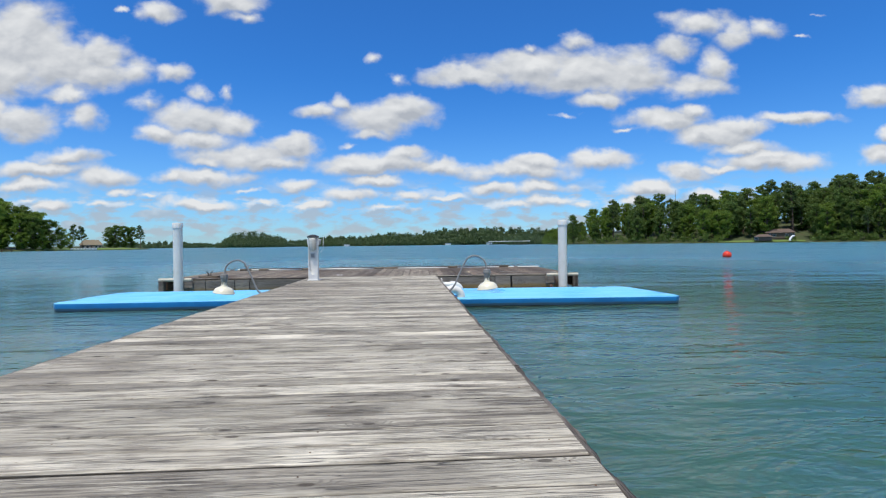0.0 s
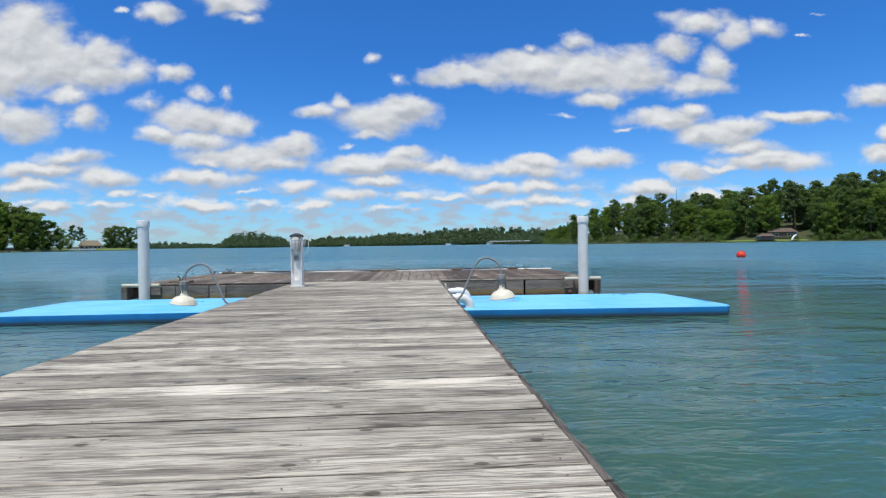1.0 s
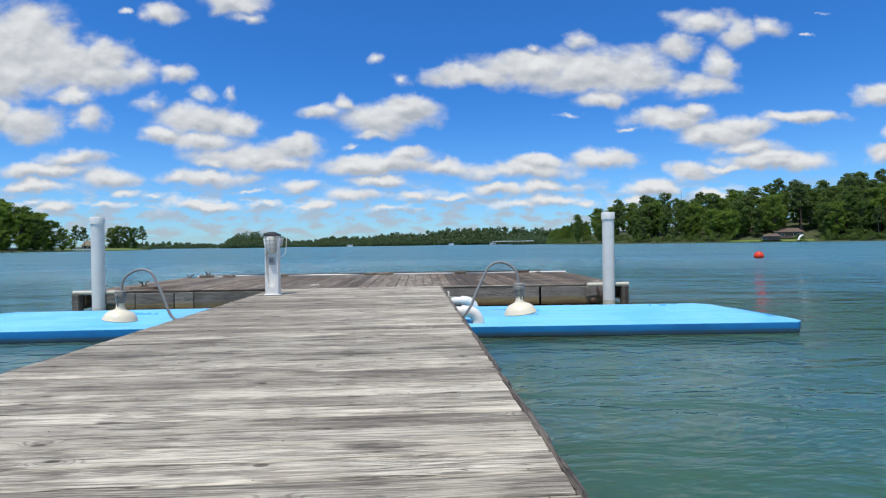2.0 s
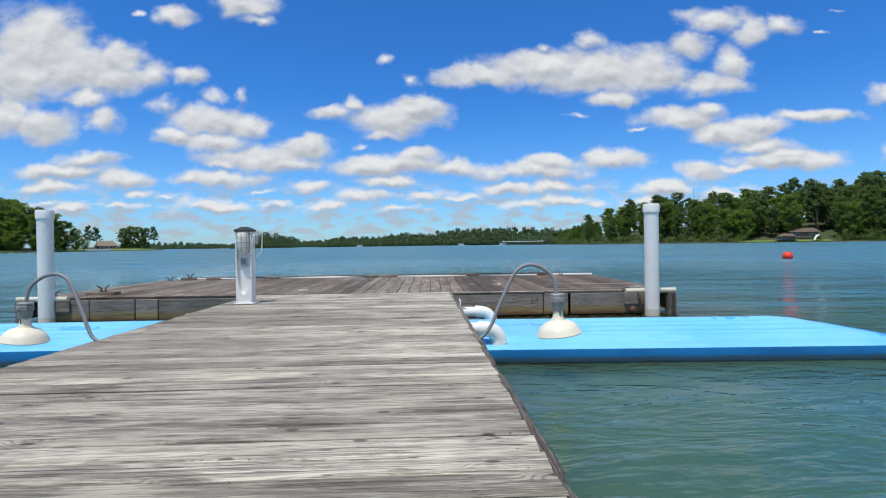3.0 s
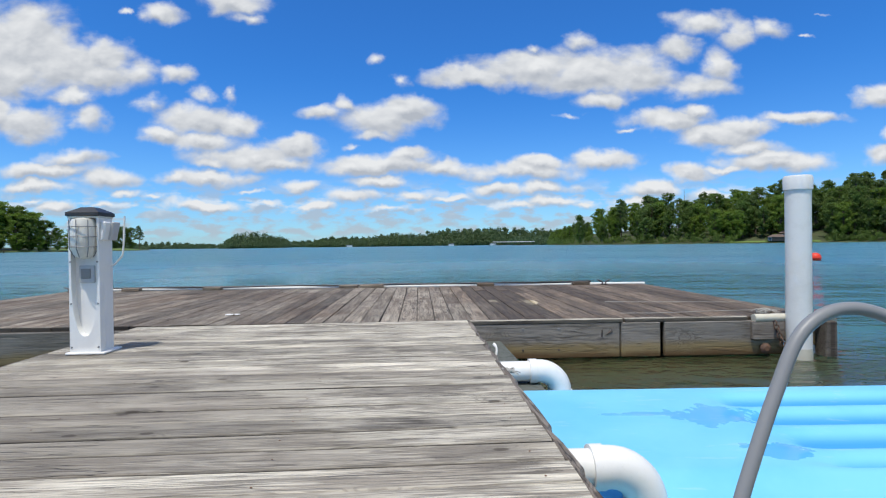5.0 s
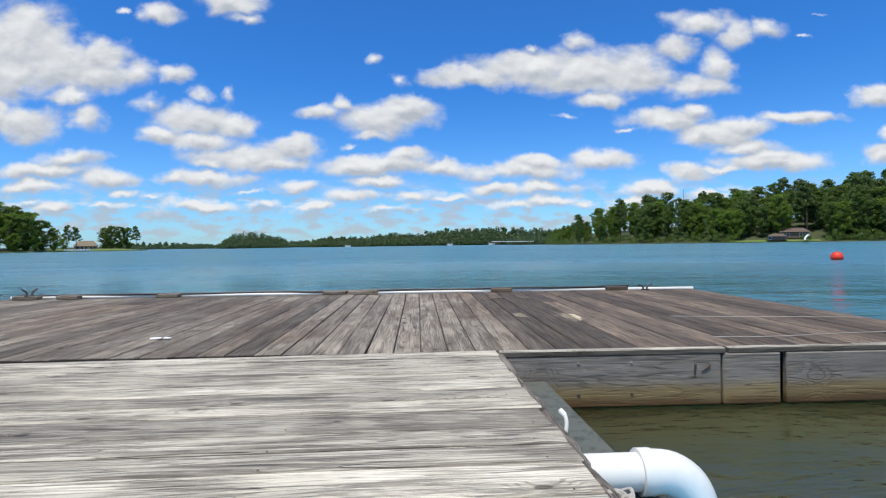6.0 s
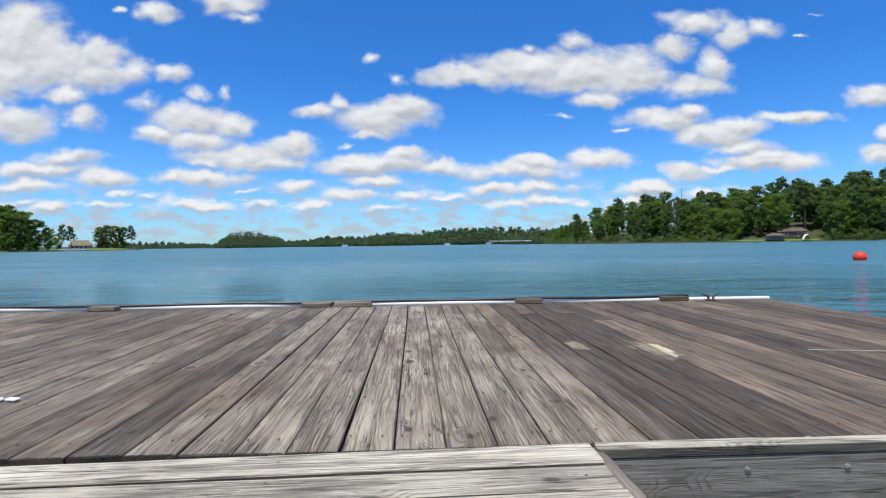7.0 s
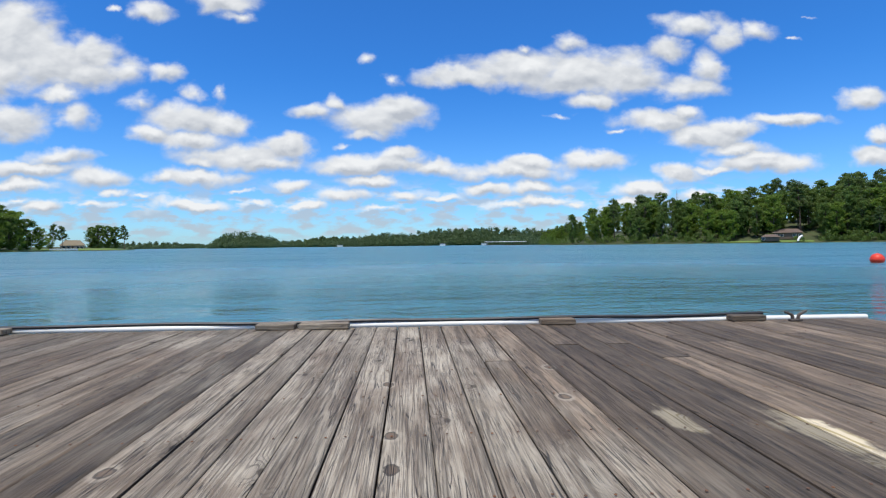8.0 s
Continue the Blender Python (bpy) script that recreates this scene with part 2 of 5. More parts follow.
def wood(name, pale, mid, dark, stain, crack=1.0, worn_spots=(), damp=0.0, tide=None, grime=0.0, fine=1.0, blotch=0.0, spread=0.55, big_knots=()):
    """Weathered softwood; the grain runs along the piece's own x."""
    m = Nodes(name, rough=0.85)
    p = m.coords((1, 1, 1), 37.0)
    warp = m.noise(p, 2.2, 3.0)
    broad = m.noise(m.coords((0.8, 4.0, 4.0), 37.0), 1.8, 5.0, 0.62, 0.4)
    grain = m.noise(m.coords((1.0, 16.0, 16.0), 37.0), 2.0, 7.0, 0.7, 0.6)
    hair = m.noise(m.coords((1.6, 120.0, 120.0), 37.0), 2.4, 4.0, 0.65, 0.2)
    # knots
    v = m.nt.nodes.new("ShaderNodeTexVoronoi")
    m.put(v.inputs["Vector"], m.coords((1.0, 2.0, 2.0), 37.0))
    v.voronoi_dimensions = "2D"
    v.inputs["Scale"].default_value = 2.0
    sel = m.nt.nodes.new("ShaderNodeSeparateColor")
    m.put(sel.inputs[0], v.outputs["Color"])
    has = m.step(sel.outputs[0], 0.34, 0.38)
    rag = m.math("ADD", v.outputs["Distance"], m.math("MULTIPLY", m.math("SUBTRACT", m.noise(p, 30.0, 3.0), 0.5), 0.035))
    knot = m.math("MULTIPLY", m.step(rag, 0.035, 0.062, 1.0, 0.0), has)
    ring = m.math("MULTIPLY", m.step(v.outputs["Distance"], 0.05, 0.24, 1.0, 0.0), has)
    # growth rings: lines along the grain that bend round the knots
    sep = m.nt.nodes.new("ShaderNodeSeparateXYZ")
    m.put(sep.inputs[0], p)
    bend = m.math("MULTIPLY", m.noise(m.coords((0.55, 5.0, 5.0), 37.0), 1.5, 3.0, 0.5), 62.0)
    phase = m.math("ADD", m.math("MULTIPLY", sep.outputs[1], 380.0), m.math("ADD", bend, m.math("MULTIPLY", ring, 17.0)))
    lines = m.step(m.math("SINE", phase), 0.15, 0.95)
    lines = m.math("MULTIPLY", lines, m.step(m.noise(m.coords((0.9, 7.0, 7.0), 37.0), 2.3, 4.0), 0.38, 0.60))
    # checks: thin dark splits along the grain, at two sizes
    split = m.noise(m.coords((0.45, 16.0, 16.0), 37.0), 1.8, 2.0, 0.5, 0.5)
    check = m.step(m.math("ABSOLUTE", m.math("SUBTRACT", split, 0.5)), 0.0, 0.012, 1.0, 0.0)
    check = m.math("MULTIPLY", check, m.step(warp, 0.46, 0.55))
    split2 = m.noise(m.coords((0.9, 50.0, 50.0), 37.0), 1.6, 2.0, 0.5, 0.4)
    fine_check = m.step(m.math("ABSOLUTE", m.math("SUBTRACT", split2, 0.5)), 0.0, 0.028, 1.0, 0.0)
    fine_check = m.math("MULTIPLY", fine_check, m.step(m.noise(p, 3.1, 3.0), 0.40, 0.54))
    check = m.math("MAXIMUM", check, m.math("MULTIPLY", fine_check, 0.35 + 0.6 * fine))
    c = m.mix(m.step(broad, 0.32, 0.66), mid, pale)
    c = m.mix(m.math("MULTIPLY", m.step(grain, 0.48, 0.62), 0.52), c, dark)
    c = m.mix(m.math("MULTIPLY", lines, 0.42 + 0.28 * fine), c, dark)
    c = m.mix(m.math("MULTIPLY", m.step(hair, 0.5, 0.64), 0.24 + 0.28 * fine), c, dark)
    c = m.mix(m.math("MULTIPLY", m.step(m.noise(p, 1.1, 5.0, 0.65), 0.52, 0.66), 0.5), c, stain)
    if blotch:
        # short dark splits and lifted splinters
        dash = m.noise(m.coords((2.6, 46.0, 46.0), 37.0), 1.5, 3.0, 0.6, 0.6)
        dash = m.math("MULTIPLY", m.step(dash, 0.60, 0.67), m.step(warp, 0.40, 0.56))
        c = m.mix(m.math("MULTIPLY", dash, 0.8 * blotch), c, dark)
        # long dark weather streaks and grey-brown patches, drawn out along the grain
        fibre = m.noise(m.coords((1.1, 24.0, 24.0), 37.0), 2.0, 8.0, 0.74, 0.7)
        where = m.noise(m.coords((0.9, 3.2, 3.2), 37.0), 1.6, 4.0, 0.6, 0.4)
        streak = m.math("ADD", fibre, m.math("MULTIPLY", m.math("SUBTRACT", where, 0.5), 0.75))
        c = m.mix(m.math("MULTIPLY", m.step(streak, 0.53, 0.575), 0.72 * blotch), c, stain)
        c = m.mix(m.math("MULTIPLY", m.step(streak, 0.63, 0.67), 0.8 * blotch), c, dark)
        soil = m.noise(m.coords((0.45, 1.6, 1.0), world=True), 1.5, 6.0, 0.62, 0.4)
        trodden = m.nt.nodes.new("ShaderNodeVectorMath")
        trodden.operation = "DISTANCE"
        m.put(trodden.inputs[0], m.coords((0.8, 1, 0), world=True))
        trodden.inputs[1].default_value = (-1.85, -2.9, 0)
        across = m.nt.nodes.new("ShaderNodeSeparateXYZ")
        m.put(across.inputs[0], m.coords((1, 1, 1), world=True))
        soil = m.math("ADD", soil, m.step(across.outputs[0], -2.4, -0.5, 0.09, -0.06))
        soil = m.math("ADD", soil, m.step(trodden.outputs["Value"], 0.3, 2.9, 0.19, -0.06))
        c = m.mix(m.math("MULTIPLY", m.step(soil, 0.49, 0.66), 0.62 * blotch), c, stain)
    c = m.mix(m.math("MULTIPLY", m.math("SUBTRACT", ring, knot), 0.25), c, dark)
    c = m.mix(m.math("MULTIPLY", knot, 0.85), c, (dark[0] * 0.7, dark[1] * 0.62, dark[2] * 0.55))
    if grime:
        # dirt caught on the eased edges and sides
        low = m.nt.nodes.new("ShaderNodeSeparateXYZ")
        m.put(low.inputs[0], m.coords((1, 1, 1)))
        side = m.math("ADD", low.outputs[2], m.math("MULTIPLY", m.math("SUBTRACT", grain, 0.5), 0.008))
        c = m.mix(m.step(side, -0.007, -0.002, grime, 0.0), c, (0.035, 0.029, 0.023))
    if damp:
        # brown damp areas that run over several pieces
        area = m.noise(m.coords((1.0, 0.6, 1.0), world=True), 0.55, 5.0, 0.62, 0.5)
        wet = m.nt.nodes.new("ShaderNodeSeparateXYZ")
        m.put(wet.inputs[0], m.coords((1, 1, 1), world=True))
        area = m.math("ADD", area, m.step(wet.outputs[0], -0.6, 1.0, -0.08, 0.15))
        c = m.mix(m.math("MULTIPLY", m.step(area, 0.44, 0.58), damp), c, m.mix(m.step(grain, 0.35, 0.6), (0.215, 0.152, 0.098), (0.082, 0.058, 0.038)))
    for sx, sy, size in worn_spots:
        # rubbed down to fresh wood
        d = m.nt.nodes.new("ShaderNodeVectorMath")
        d.operation = "LENGTH"
        rel = m.nt.nodes.new("ShaderNodeVectorMath")
        rel.operation = "MULTIPLY_ADD"
        m.put(rel.inputs[0], m.coords((1, 1, 0), world=True))
        rel.inputs[1].default_value = (1 / size * 2.6, 1 / size, 0)
        rel.inputs[2].default_value = (-sx / size * 2.6, -sy / size, 0)
        m.put(d.inputs[0], rel.outputs[0])
        spot = m.math("ADD", d.outputs["Value"], m.math("ADD", m.math("MULTIPLY", m.math("SUBTRACT", grain, 0.5), 1.2), m.math("MULTIPLY", m.math("SUBTRACT", m.noise(p, 9.0, 4.0), 0.5), 1.8)))
        c = m.mix(m.step(spot, 0.55, 1.0, 0.9, 0.0), c, m.mix(m.step(lines, 0.2, 0.8), (0.56, 0.48, 0.33), (0.36, 0.29, 0.15)))
    for kx, ky in big_knots:
        # single large knots, ringed, their ends pale
        rel = m.nt.nodes.new("ShaderNodeVectorMath")
        rel.operation = "MULTIPLY_ADD"
        m.put(rel.inputs[0], m.coords((1, 1, 0), world=True))
        rel.inputs[1].default_value = (1 / 0.026, 1 / 0.040, 0)
        rel.inputs[2].default_value = (-kx / 0.026, -ky / 0.040, 0)
        d = m.nt.nodes.new("ShaderNodeVectorMath")
        d.operation = "LENGTH"
        m.put(d.inputs[0], rel.outputs[0])
        rough_edge = m.math("ADD", d.outputs["Value"], m.math("MULTIPLY", m.math("SUBTRACT", m.noise(p, 40.0, 3.0), 0.5), 0.7))
        c = m.mix(m.step(rough_edge, 1.1, 1.7, 0.45, 0.0), c, pale)
        c = m.mix(m.step(rough_edge, 0.85, 1.0, 0.9, 0.0), c, dark)
        c = m.mix(m.step(rough_edge, 0.55, 0.75, 0.8, 0.0), c, stain)
    if tide is not None:
        # brown algae line left by the water
        zz = m.nt.nodes.new("ShaderNodeSeparateXYZ")
        m.put(zz.inputs[0], m.coords((1, 1, 1), world=True))
        edge = m.math("ADD", zz.outputs[2], m.math("MULTIPLY", m.math("SUBTRACT", m.noise(p, 3.0, 5.0), 0.5), 0.09))
        c = m.mix(m.step(edge, tide - 0.03, tide + 0.05, 0.85, 0.0), c, (0.27, 0.20, 0.08))
        c = m.mix(m.step(edge, tide - 0.10, tide - 0.03, 0.9, 0.0), c, (0.10, 0.050, 0.016))
    tone = m.math("MULTIPLY_ADD", m.rand(), spread)
    tone.node.inputs[2].default_value = 0.895 - spread / 2
    shade = m.nt.nodes.new("ShaderNodeVectorMath")
    shade.operation = "SCALE"
    m.put(shade.inputs[0], c), m.put(shade.inputs["Scale"], tone)
    c = m.mix(m.math("MULTIPLY", check, 0.9 * crack), shade.outputs[0], (0.025, 0.022, 0.02))
    h = m.math("ADD", m.math("MULTIPLY", grain, -0.5), m.math("ADD", m.math("MULTIPLY", hair, -0.4), m.math("MULTIPLY", lines, -0.45)))
    h = m.math("SUBTRACT", h, m.math("MULTIPLY", check, 1.2))
    h = m.math("ADD", h, m.math("MULTIPLY", ring, 0.25))
    return m.done(c, normal=m.bump(h, 0.8, 0.006))


def painted(name, color, rough=0.4, dirt=(0.35, 0.33, 0.28), amount=0.25, spec=0.5, scale=6.0, metal=0.0):
    """Smooth plastic, enamel or metal with faint dirt and scuffs."""
    m = Nodes(name, rough=rough, metal=metal)
    p = m.coords((1, 1, 1), 11.0)
    blot = m.step(m.noise(p, scale, 6.0, 0.65), 0.45, 0.75)
    fine = m.noise(p, scale * 14, 4.0)
    c = m.mix(m.math("MULTIPLY", blot, amount), color, dirt)
    c = m.mix(m.math("MULTIPLY", m.step(fine, 0.55, 0.75), amount * 0.5), c, dirt)
    r = m.math("ADD", m.math("MULTIPLY", blot, 0.2), rough)
    m.bsdf.inputs["Specular IOR Level"].default_value = spec
    return m.done(c, r, m.bump(fine, 0.15, 0.002))


def water_material():
    m = Nodes("lake_water", rough=0.05, color=(0.02, 0.07, 0.075))
    m.bsdf.inputs["IOR"].default_value = 1.333
    # light spreads in the murky water before it comes back
    m.bsdf.subsurface_method = "BURLEY"
    m.bsdf.inputs["Subsurface Weight"].default_value = 1.0
    m.bsdf.inputs["Subsurface Radius"].default_value = (0.3, 0.7, 0.7)
    m.bsdf.inputs["Subsurface Scale"].default_value = 1.8
    pos = m.coords((1, 1, 1), world=True)

    def away(x, y, lo, hi, to_lo, to_hi, squash=1.0):
        d = m.nt.nodes.new("ShaderNodeVectorMath")
        d.operation = "DISTANCE"
        m.put(d.inputs[0], m.coords((1, squash, 0), world=True))
        d.inputs[1].default_value = (x, y * squash, 0.0)
        return m.step(d.outputs["Value"], lo, hi, to_lo, to_hi)

    murk = m.noise(pos, 0.06, 4.0, 0.6)
    c = m.mix(m.step(murk, 0.35, 0.65), (0.066, 0.190, 0.245), (0.072, 0.198, 0.225))
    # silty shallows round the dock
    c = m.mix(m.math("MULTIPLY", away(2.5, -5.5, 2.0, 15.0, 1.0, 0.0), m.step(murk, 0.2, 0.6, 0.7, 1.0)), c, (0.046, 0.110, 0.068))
    # olive-brown murk, with the platform front's dark reflection painted into it
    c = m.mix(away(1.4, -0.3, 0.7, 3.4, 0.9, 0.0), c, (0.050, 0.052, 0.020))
    # calm in the lee of the dock, ripples further out, broad bands of chop beyond
    calm = away(-1.0, -5.0, 3.0, 11.0, 0.16, 1.9, 0.7)
    wide = m.coords((0.42, 1.0, 1.0), world=True)
    swell = m.noise(wide, 0.55, 3.0, 0.5, 0.3)
    chop = m.noise(wide, 2.3, 4.0, 0.55, 0.5)
    fine = m.noise(m.coords((0.6, 1.0, 1.0), world=True), 9.0, 3.0, 0.5)
    patch = m.step(m.noise(m.coords((0.22, 1.0, 1.0), world=True), 0.09, 4.0, 0.6), 0.40, 0.60, 0.35, 1.25)
    h = m.math("ADD", m.math("MULTIPLY", swell, 0.8), m.math("MULTIPLY", m.math("MULTIPLY", chop, 0.62), patch))
    h = m.math("ADD", h, m.math("MULTIPLY", m.math("MULTIPLY", fine, 0.14), patch))
    gloss = away(-1.0, -5.0, 6.0, 30.0, 0.05, 0.34, 0.7)
    return m.done(c, gloss, m.bump(m.math("MULTIPLY", h, calm), 0.9, 0.46))


def gelcoat():
    """Light blue moulding, rib shading painted as deeper blue in its grooves, with two puddles and scuffs."""
    m = Nodes("blue_gelcoat", rough=0.42)
    p = m.coords((1, 1, 1), 5.0)
    fade = m.noise(p, 1.3, 5.0, 0.6)
    scuff = m.step(m.noise(m.coords((1.0, 6.0, 6.0), 9.0), 4.0, 5.0, 0.65), 0.60, 0.68)
    c = m.mix(m.step(fade, 0.35, 0.7), (0.20, 0.58, 0.86), (0.14, 0.50, 0.81))
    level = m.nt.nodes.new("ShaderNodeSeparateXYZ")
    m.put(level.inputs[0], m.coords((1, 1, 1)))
    # shading of the ribs put into the colour: deeper blue by height
    groove_shade = m.math("MULTIPLY", m.step(level.outputs[2], 0.100, 0.138, 0.85, 0.0), m.step(level.outputs[1], 0.28, 0.36))
    c = m.mix(m.math("MULTIPLY", groove_shade, m.step(level.outputs[1], 1.18, 1.28, 1.0, 0.0)), c, (0.03, 0.27, 0.66))
    ragged = m.noise(m.coords((1, 1, 1), world=True), 9.0, 4.0, 0.6)
    wet = None
    for px, py, rx, ry in ((0.92, -2.05, 0.20, 0.13), (0.93, -2.46, 0.11, 0.09), (0.62, -2.02, 0.26, 0.025), (2.9, -1.75, 0.2, 0.08), (-3.9, -1.75, 0.25, 0.10)):
        rel = m.nt.nodes.new("ShaderNodeVectorMath")
        rel.operation = "MULTIPLY_ADD"
        m.put(rel.inputs[0], m.coords((1, 1, 0), world=True))
        rel.inputs[1].default_value = (1 / rx, 1 / ry, 0)
        rel.inputs[2].default_value = (-px / rx, -py / ry, 0)
        d = m.nt.nodes.new("ShaderNodeVectorMath")
        d.operation = "LENGTH"
        m.put(d.inputs[0], rel.outputs[0])
        spot = m.step(m.math("ADD", d.outputs["Value"], m.math("MULTIPLY", m.math("SUBTRACT", ragged, 0.5), 2.6)), 0.85, 1.0, 1.0, 0.0)
        wet = spot if wet is None else m.math("MAXIMUM", wet, spot)
    c = m.mix(m.math("MULTIPLY", wet, 0.6), c, (0.035, 0.31, 0.70))
    c = m.mix(m.math("MULTIPLY", scuff, 0.3), c, (0.42, 0.62, 0.72))
    return m.done(c, m.math("SUBTRACT", 0.42, m.math("MULTIPLY", wet, 0.28)), m.bump(m.noise(p, 60.0, 3.0), 0.1, 0.002))


def deep_side():
    """Deep blue moulding with a brown-green line of growth at the water."""
    m = Nodes("deep_blue_gelcoat", rough=0.35)
    p = m.coords((1, 1, 1), 3.0)
    # a deeper blue than the top's
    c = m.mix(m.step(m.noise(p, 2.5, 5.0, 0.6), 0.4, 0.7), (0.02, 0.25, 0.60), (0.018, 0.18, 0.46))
    level = m.nt.nodes.new("ShaderNodeSeparateXYZ")
    m.put(level.inputs[0], m.coords((1, 1, 1), world=True))
    edge = m.math("ADD", level.outputs[2], m.math("MULTIPLY", m.math("SUBTRACT", m.noise(p, 5.0, 5.0), 0.5), 0.04))
    c = m.mix(m.step(edge, 0.035, 0.065, 0.75, 0.0), c, (0.075, 0.095, 0.075))
    c = m.mix(m.step(edge, 0.0, 0.02, 0.9, 0.0), c, (0.028, 0.032, 0.018))
    return m.done(c, normal=m.bump(m.noise(p, 40.0, 3.0), 0.1, 0.002))


def foliage(name, a, b):
    """Leaves that let part of the light through."""
    m = Nodes(name, rough=0.6)
    c = m.mix(m.island(), a, b)
    c = m.mix(m.math("MULTIPLY", m.rand(), 0.6), c, m.mix(0.5, c, (0.16, 0.20, 0.03)))
    m.done(c)
    tr = m.nt.nodes.new("ShaderNodeBsdfTranslucent")
    m.put(tr.inputs["Color"], c)
    both = m.nt.nodes.new("ShaderNodeMixShader")
    both.inputs[0].default_value = 0.5
    out = m.nt.nodes["Material Output"]
    m.put(both.inputs[1], m.bsdf.outputs[0]), m.put(both.inputs[2], tr.outputs[0]), m.put(out.inputs[0], both.outputs[0])
    return m.mat


M_WALK = wood("walkway_boards", (0.73, 0.672, 0.543), (0.59, 0.538, 0.42), (0.105, 0.092, 0.072), (0.24, 0.208, 0.162), grime=0.8, fine=0.35, blotch=1.0, spread=0.52)
M_DECK = wood("platform_boards", (0.37, 0.322, 0.248), (0.225, 0.188, 0.140), (0.052, 0.042, 0.031), (0.135, 0.095, 0.064), 1.0, ((0.43, 1.50, 0.16), (0.82, 1.30, 0.26)), 0.8, grime=0.9, fine=0.35, spread=0.8, blotch=0.6, big_knots=((-0.542, 1.42), (-0.533, 1.163), (-0.575, 2.05), (0.13, 1.78), (-1.62, 1.15), (-1.30, 1.2), (0.20, 2.28)))
M_FASCIA = wood("fascia_boards", (0.31, 0.285, 0.245), (0.225, 0.205, 0.175), (0.11, 0.098, 0.082), (0.165, 0.14, 0.105), 0.7, tide=0.125, fine=0.3)
M_RIM = wood("edge_timber", (0.27, 0.235, 0.195), (0.19, 0.16, 0.13), (0.08, 0.065, 0.052), (0.13, 0.105, 0.08), 1.0)
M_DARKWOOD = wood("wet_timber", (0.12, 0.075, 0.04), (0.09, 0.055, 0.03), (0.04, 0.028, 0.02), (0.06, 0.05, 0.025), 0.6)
M_PVC = painted("white_pvc", (0.80, 0.785, 0.73), 0.32, (0.5, 0.5, 0.42), 0.25)
M_PEDESTAL = painted("white_plastic_housing", (0.80, 0.79, 0.75), 0.35, (0.55, 0.56, 0.58), 0.2)
M_PVC_OLD = painted("yellowed_pvc", (0.62, 0.58, 0.46), 0.4, (0.35, 0.3, 0.2), 0.4)
M_ENAMEL = painted("cream_enamel", (0.80, 0.745, 0.58), 0.28, (0.5, 0.45, 0.33), 0.2, scale=9)
M_GALV = painted("galvanised_metal", (0.30, 0.295, 0.28), 0.55, (0.15, 0.14, 0.12), 0.6, metal=0.1)
M_METER = painted("pale_grey_plastic", (0.46, 0.47, 0.47), 0.45, (0.3, 0.3, 0.3), 0.3)
M_BLACK = painted("black_plastic", (0.025, 0.027, 0.03), 0.45, (0.12, 0.12, 0.11), 0.3)
M_GREY = painted("grey_plastic", (0.22, 0.225, 0.225), 0.45, (0.2, 0.2, 0.2), 0.3)
M_DRUM = painted("dark_float_drum", (0.018, 0.018, 0.018), 0.6, (0.08, 0.06, 0.03), 0.5)
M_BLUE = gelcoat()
M_BLUE_SIDE = deep_side()
M_BUOY = painted("red_buoy", (0.78, 0.045, 0.015), 0.4, (0.4, 0.05, 0.02), 0.25)
M_LENS = painted("frosted_lens", (0.70, 0.68, 0.60), 0.25, (0.45, 0.43, 0.36), 0.3)
M_ROPE = painted("white_rope", (0.72, 0.68, 0.60), 0.8, (0.4, 0.36, 0.3), 0.4, scale=30)
M_IRON = painted("dark_iron", (0.10, 0.085, 0.075), 0.6, (0.17, 0.09, 0.05), 0.5, scale=20, metal=0.3)
M_RUST = painted("rusted_iron", (0.12, 0.07, 0.045), 0.8, (0.28, 0.11, 0.04), 0.7, scale=20)
M_STONE = painted("grey_speckled_beam", (0.105, 0.115, 0.10), 0.9, (0.03, 0.037, 0.03), 0.95, scale=18)
M_BARK = painted("bark", (0.13, 0.095, 0.07), 0.9, (0.06, 0.045, 0.035), 0.6, scale=3)
M_LEAF_A = foliage("leaves_fresh", (0.15, 0.25, 0.030), (0.23, 0.34, 0.048))
M_LEAF_B = foliage("leaves_deep", (0.105, 0.180, 0.036), (0.160, 0.250, 0.054))
M_PINE = foliage("pine_needles", (0.098, 0.162, 0.046), (0.148, 0.215, 0.064))
# far leaves tinted bluer: a little distance haze mixed into their green
M_HAZED_WOOD = foliage("hazed_leaves", (0.075, 0.14, 0.075), (0.11, 0.18, 0.09))
M_FLOOR = painted("forest_floor", (0.055, 0.075, 0.025), 0.95, (0.09, 0.07, 0.04), 0.6, scale=0.2)
M_GRASS = painted("lawn_grass", (0.13, 0.21, 0.04), 0.9, (0.16, 0.17, 0.06), 0.6, scale=0.15)
M_ROOF = painted("brown_shingles", (0.14, 0.10, 0.08), 0.9, (0.07, 0.05, 0.04), 0.5, scale=0.8)
M_ROPE_OLD = painted("old_grey_rope", (0.42, 0.40, 0.35), 0.9, (0.22, 0.2, 0.17), 0.6, scale=40)
M_TAN = painted("tan_roof", (0.22, 0.185, 0.125), 0.9, (0.2, 0.16, 0.12), 0.5, scale=0.8)
M_WALL = painted("pale_siding", (0.42, 0.36, 0.30), 0.8, (0.3, 0.25, 0.2), 0.4, scale=0.6)
M_WALL_DARK = painted("brown_siding", (0.13, 0.10, 0.075), 0.85, (0.08, 0.06, 0.05), 0.4, scale=0.6)
M_WHITE = painted("white_paint", (0.80, 0.80, 0.78), 0.6, (0.6, 0.6, 0.56), 0.3, scale=0.6)
M_GLASS = painted("dark_window", (0.03, 0.04, 0.05), 0.1, (0.06, 0.06, 0.06), 0.2)
M_WATER = water_material()


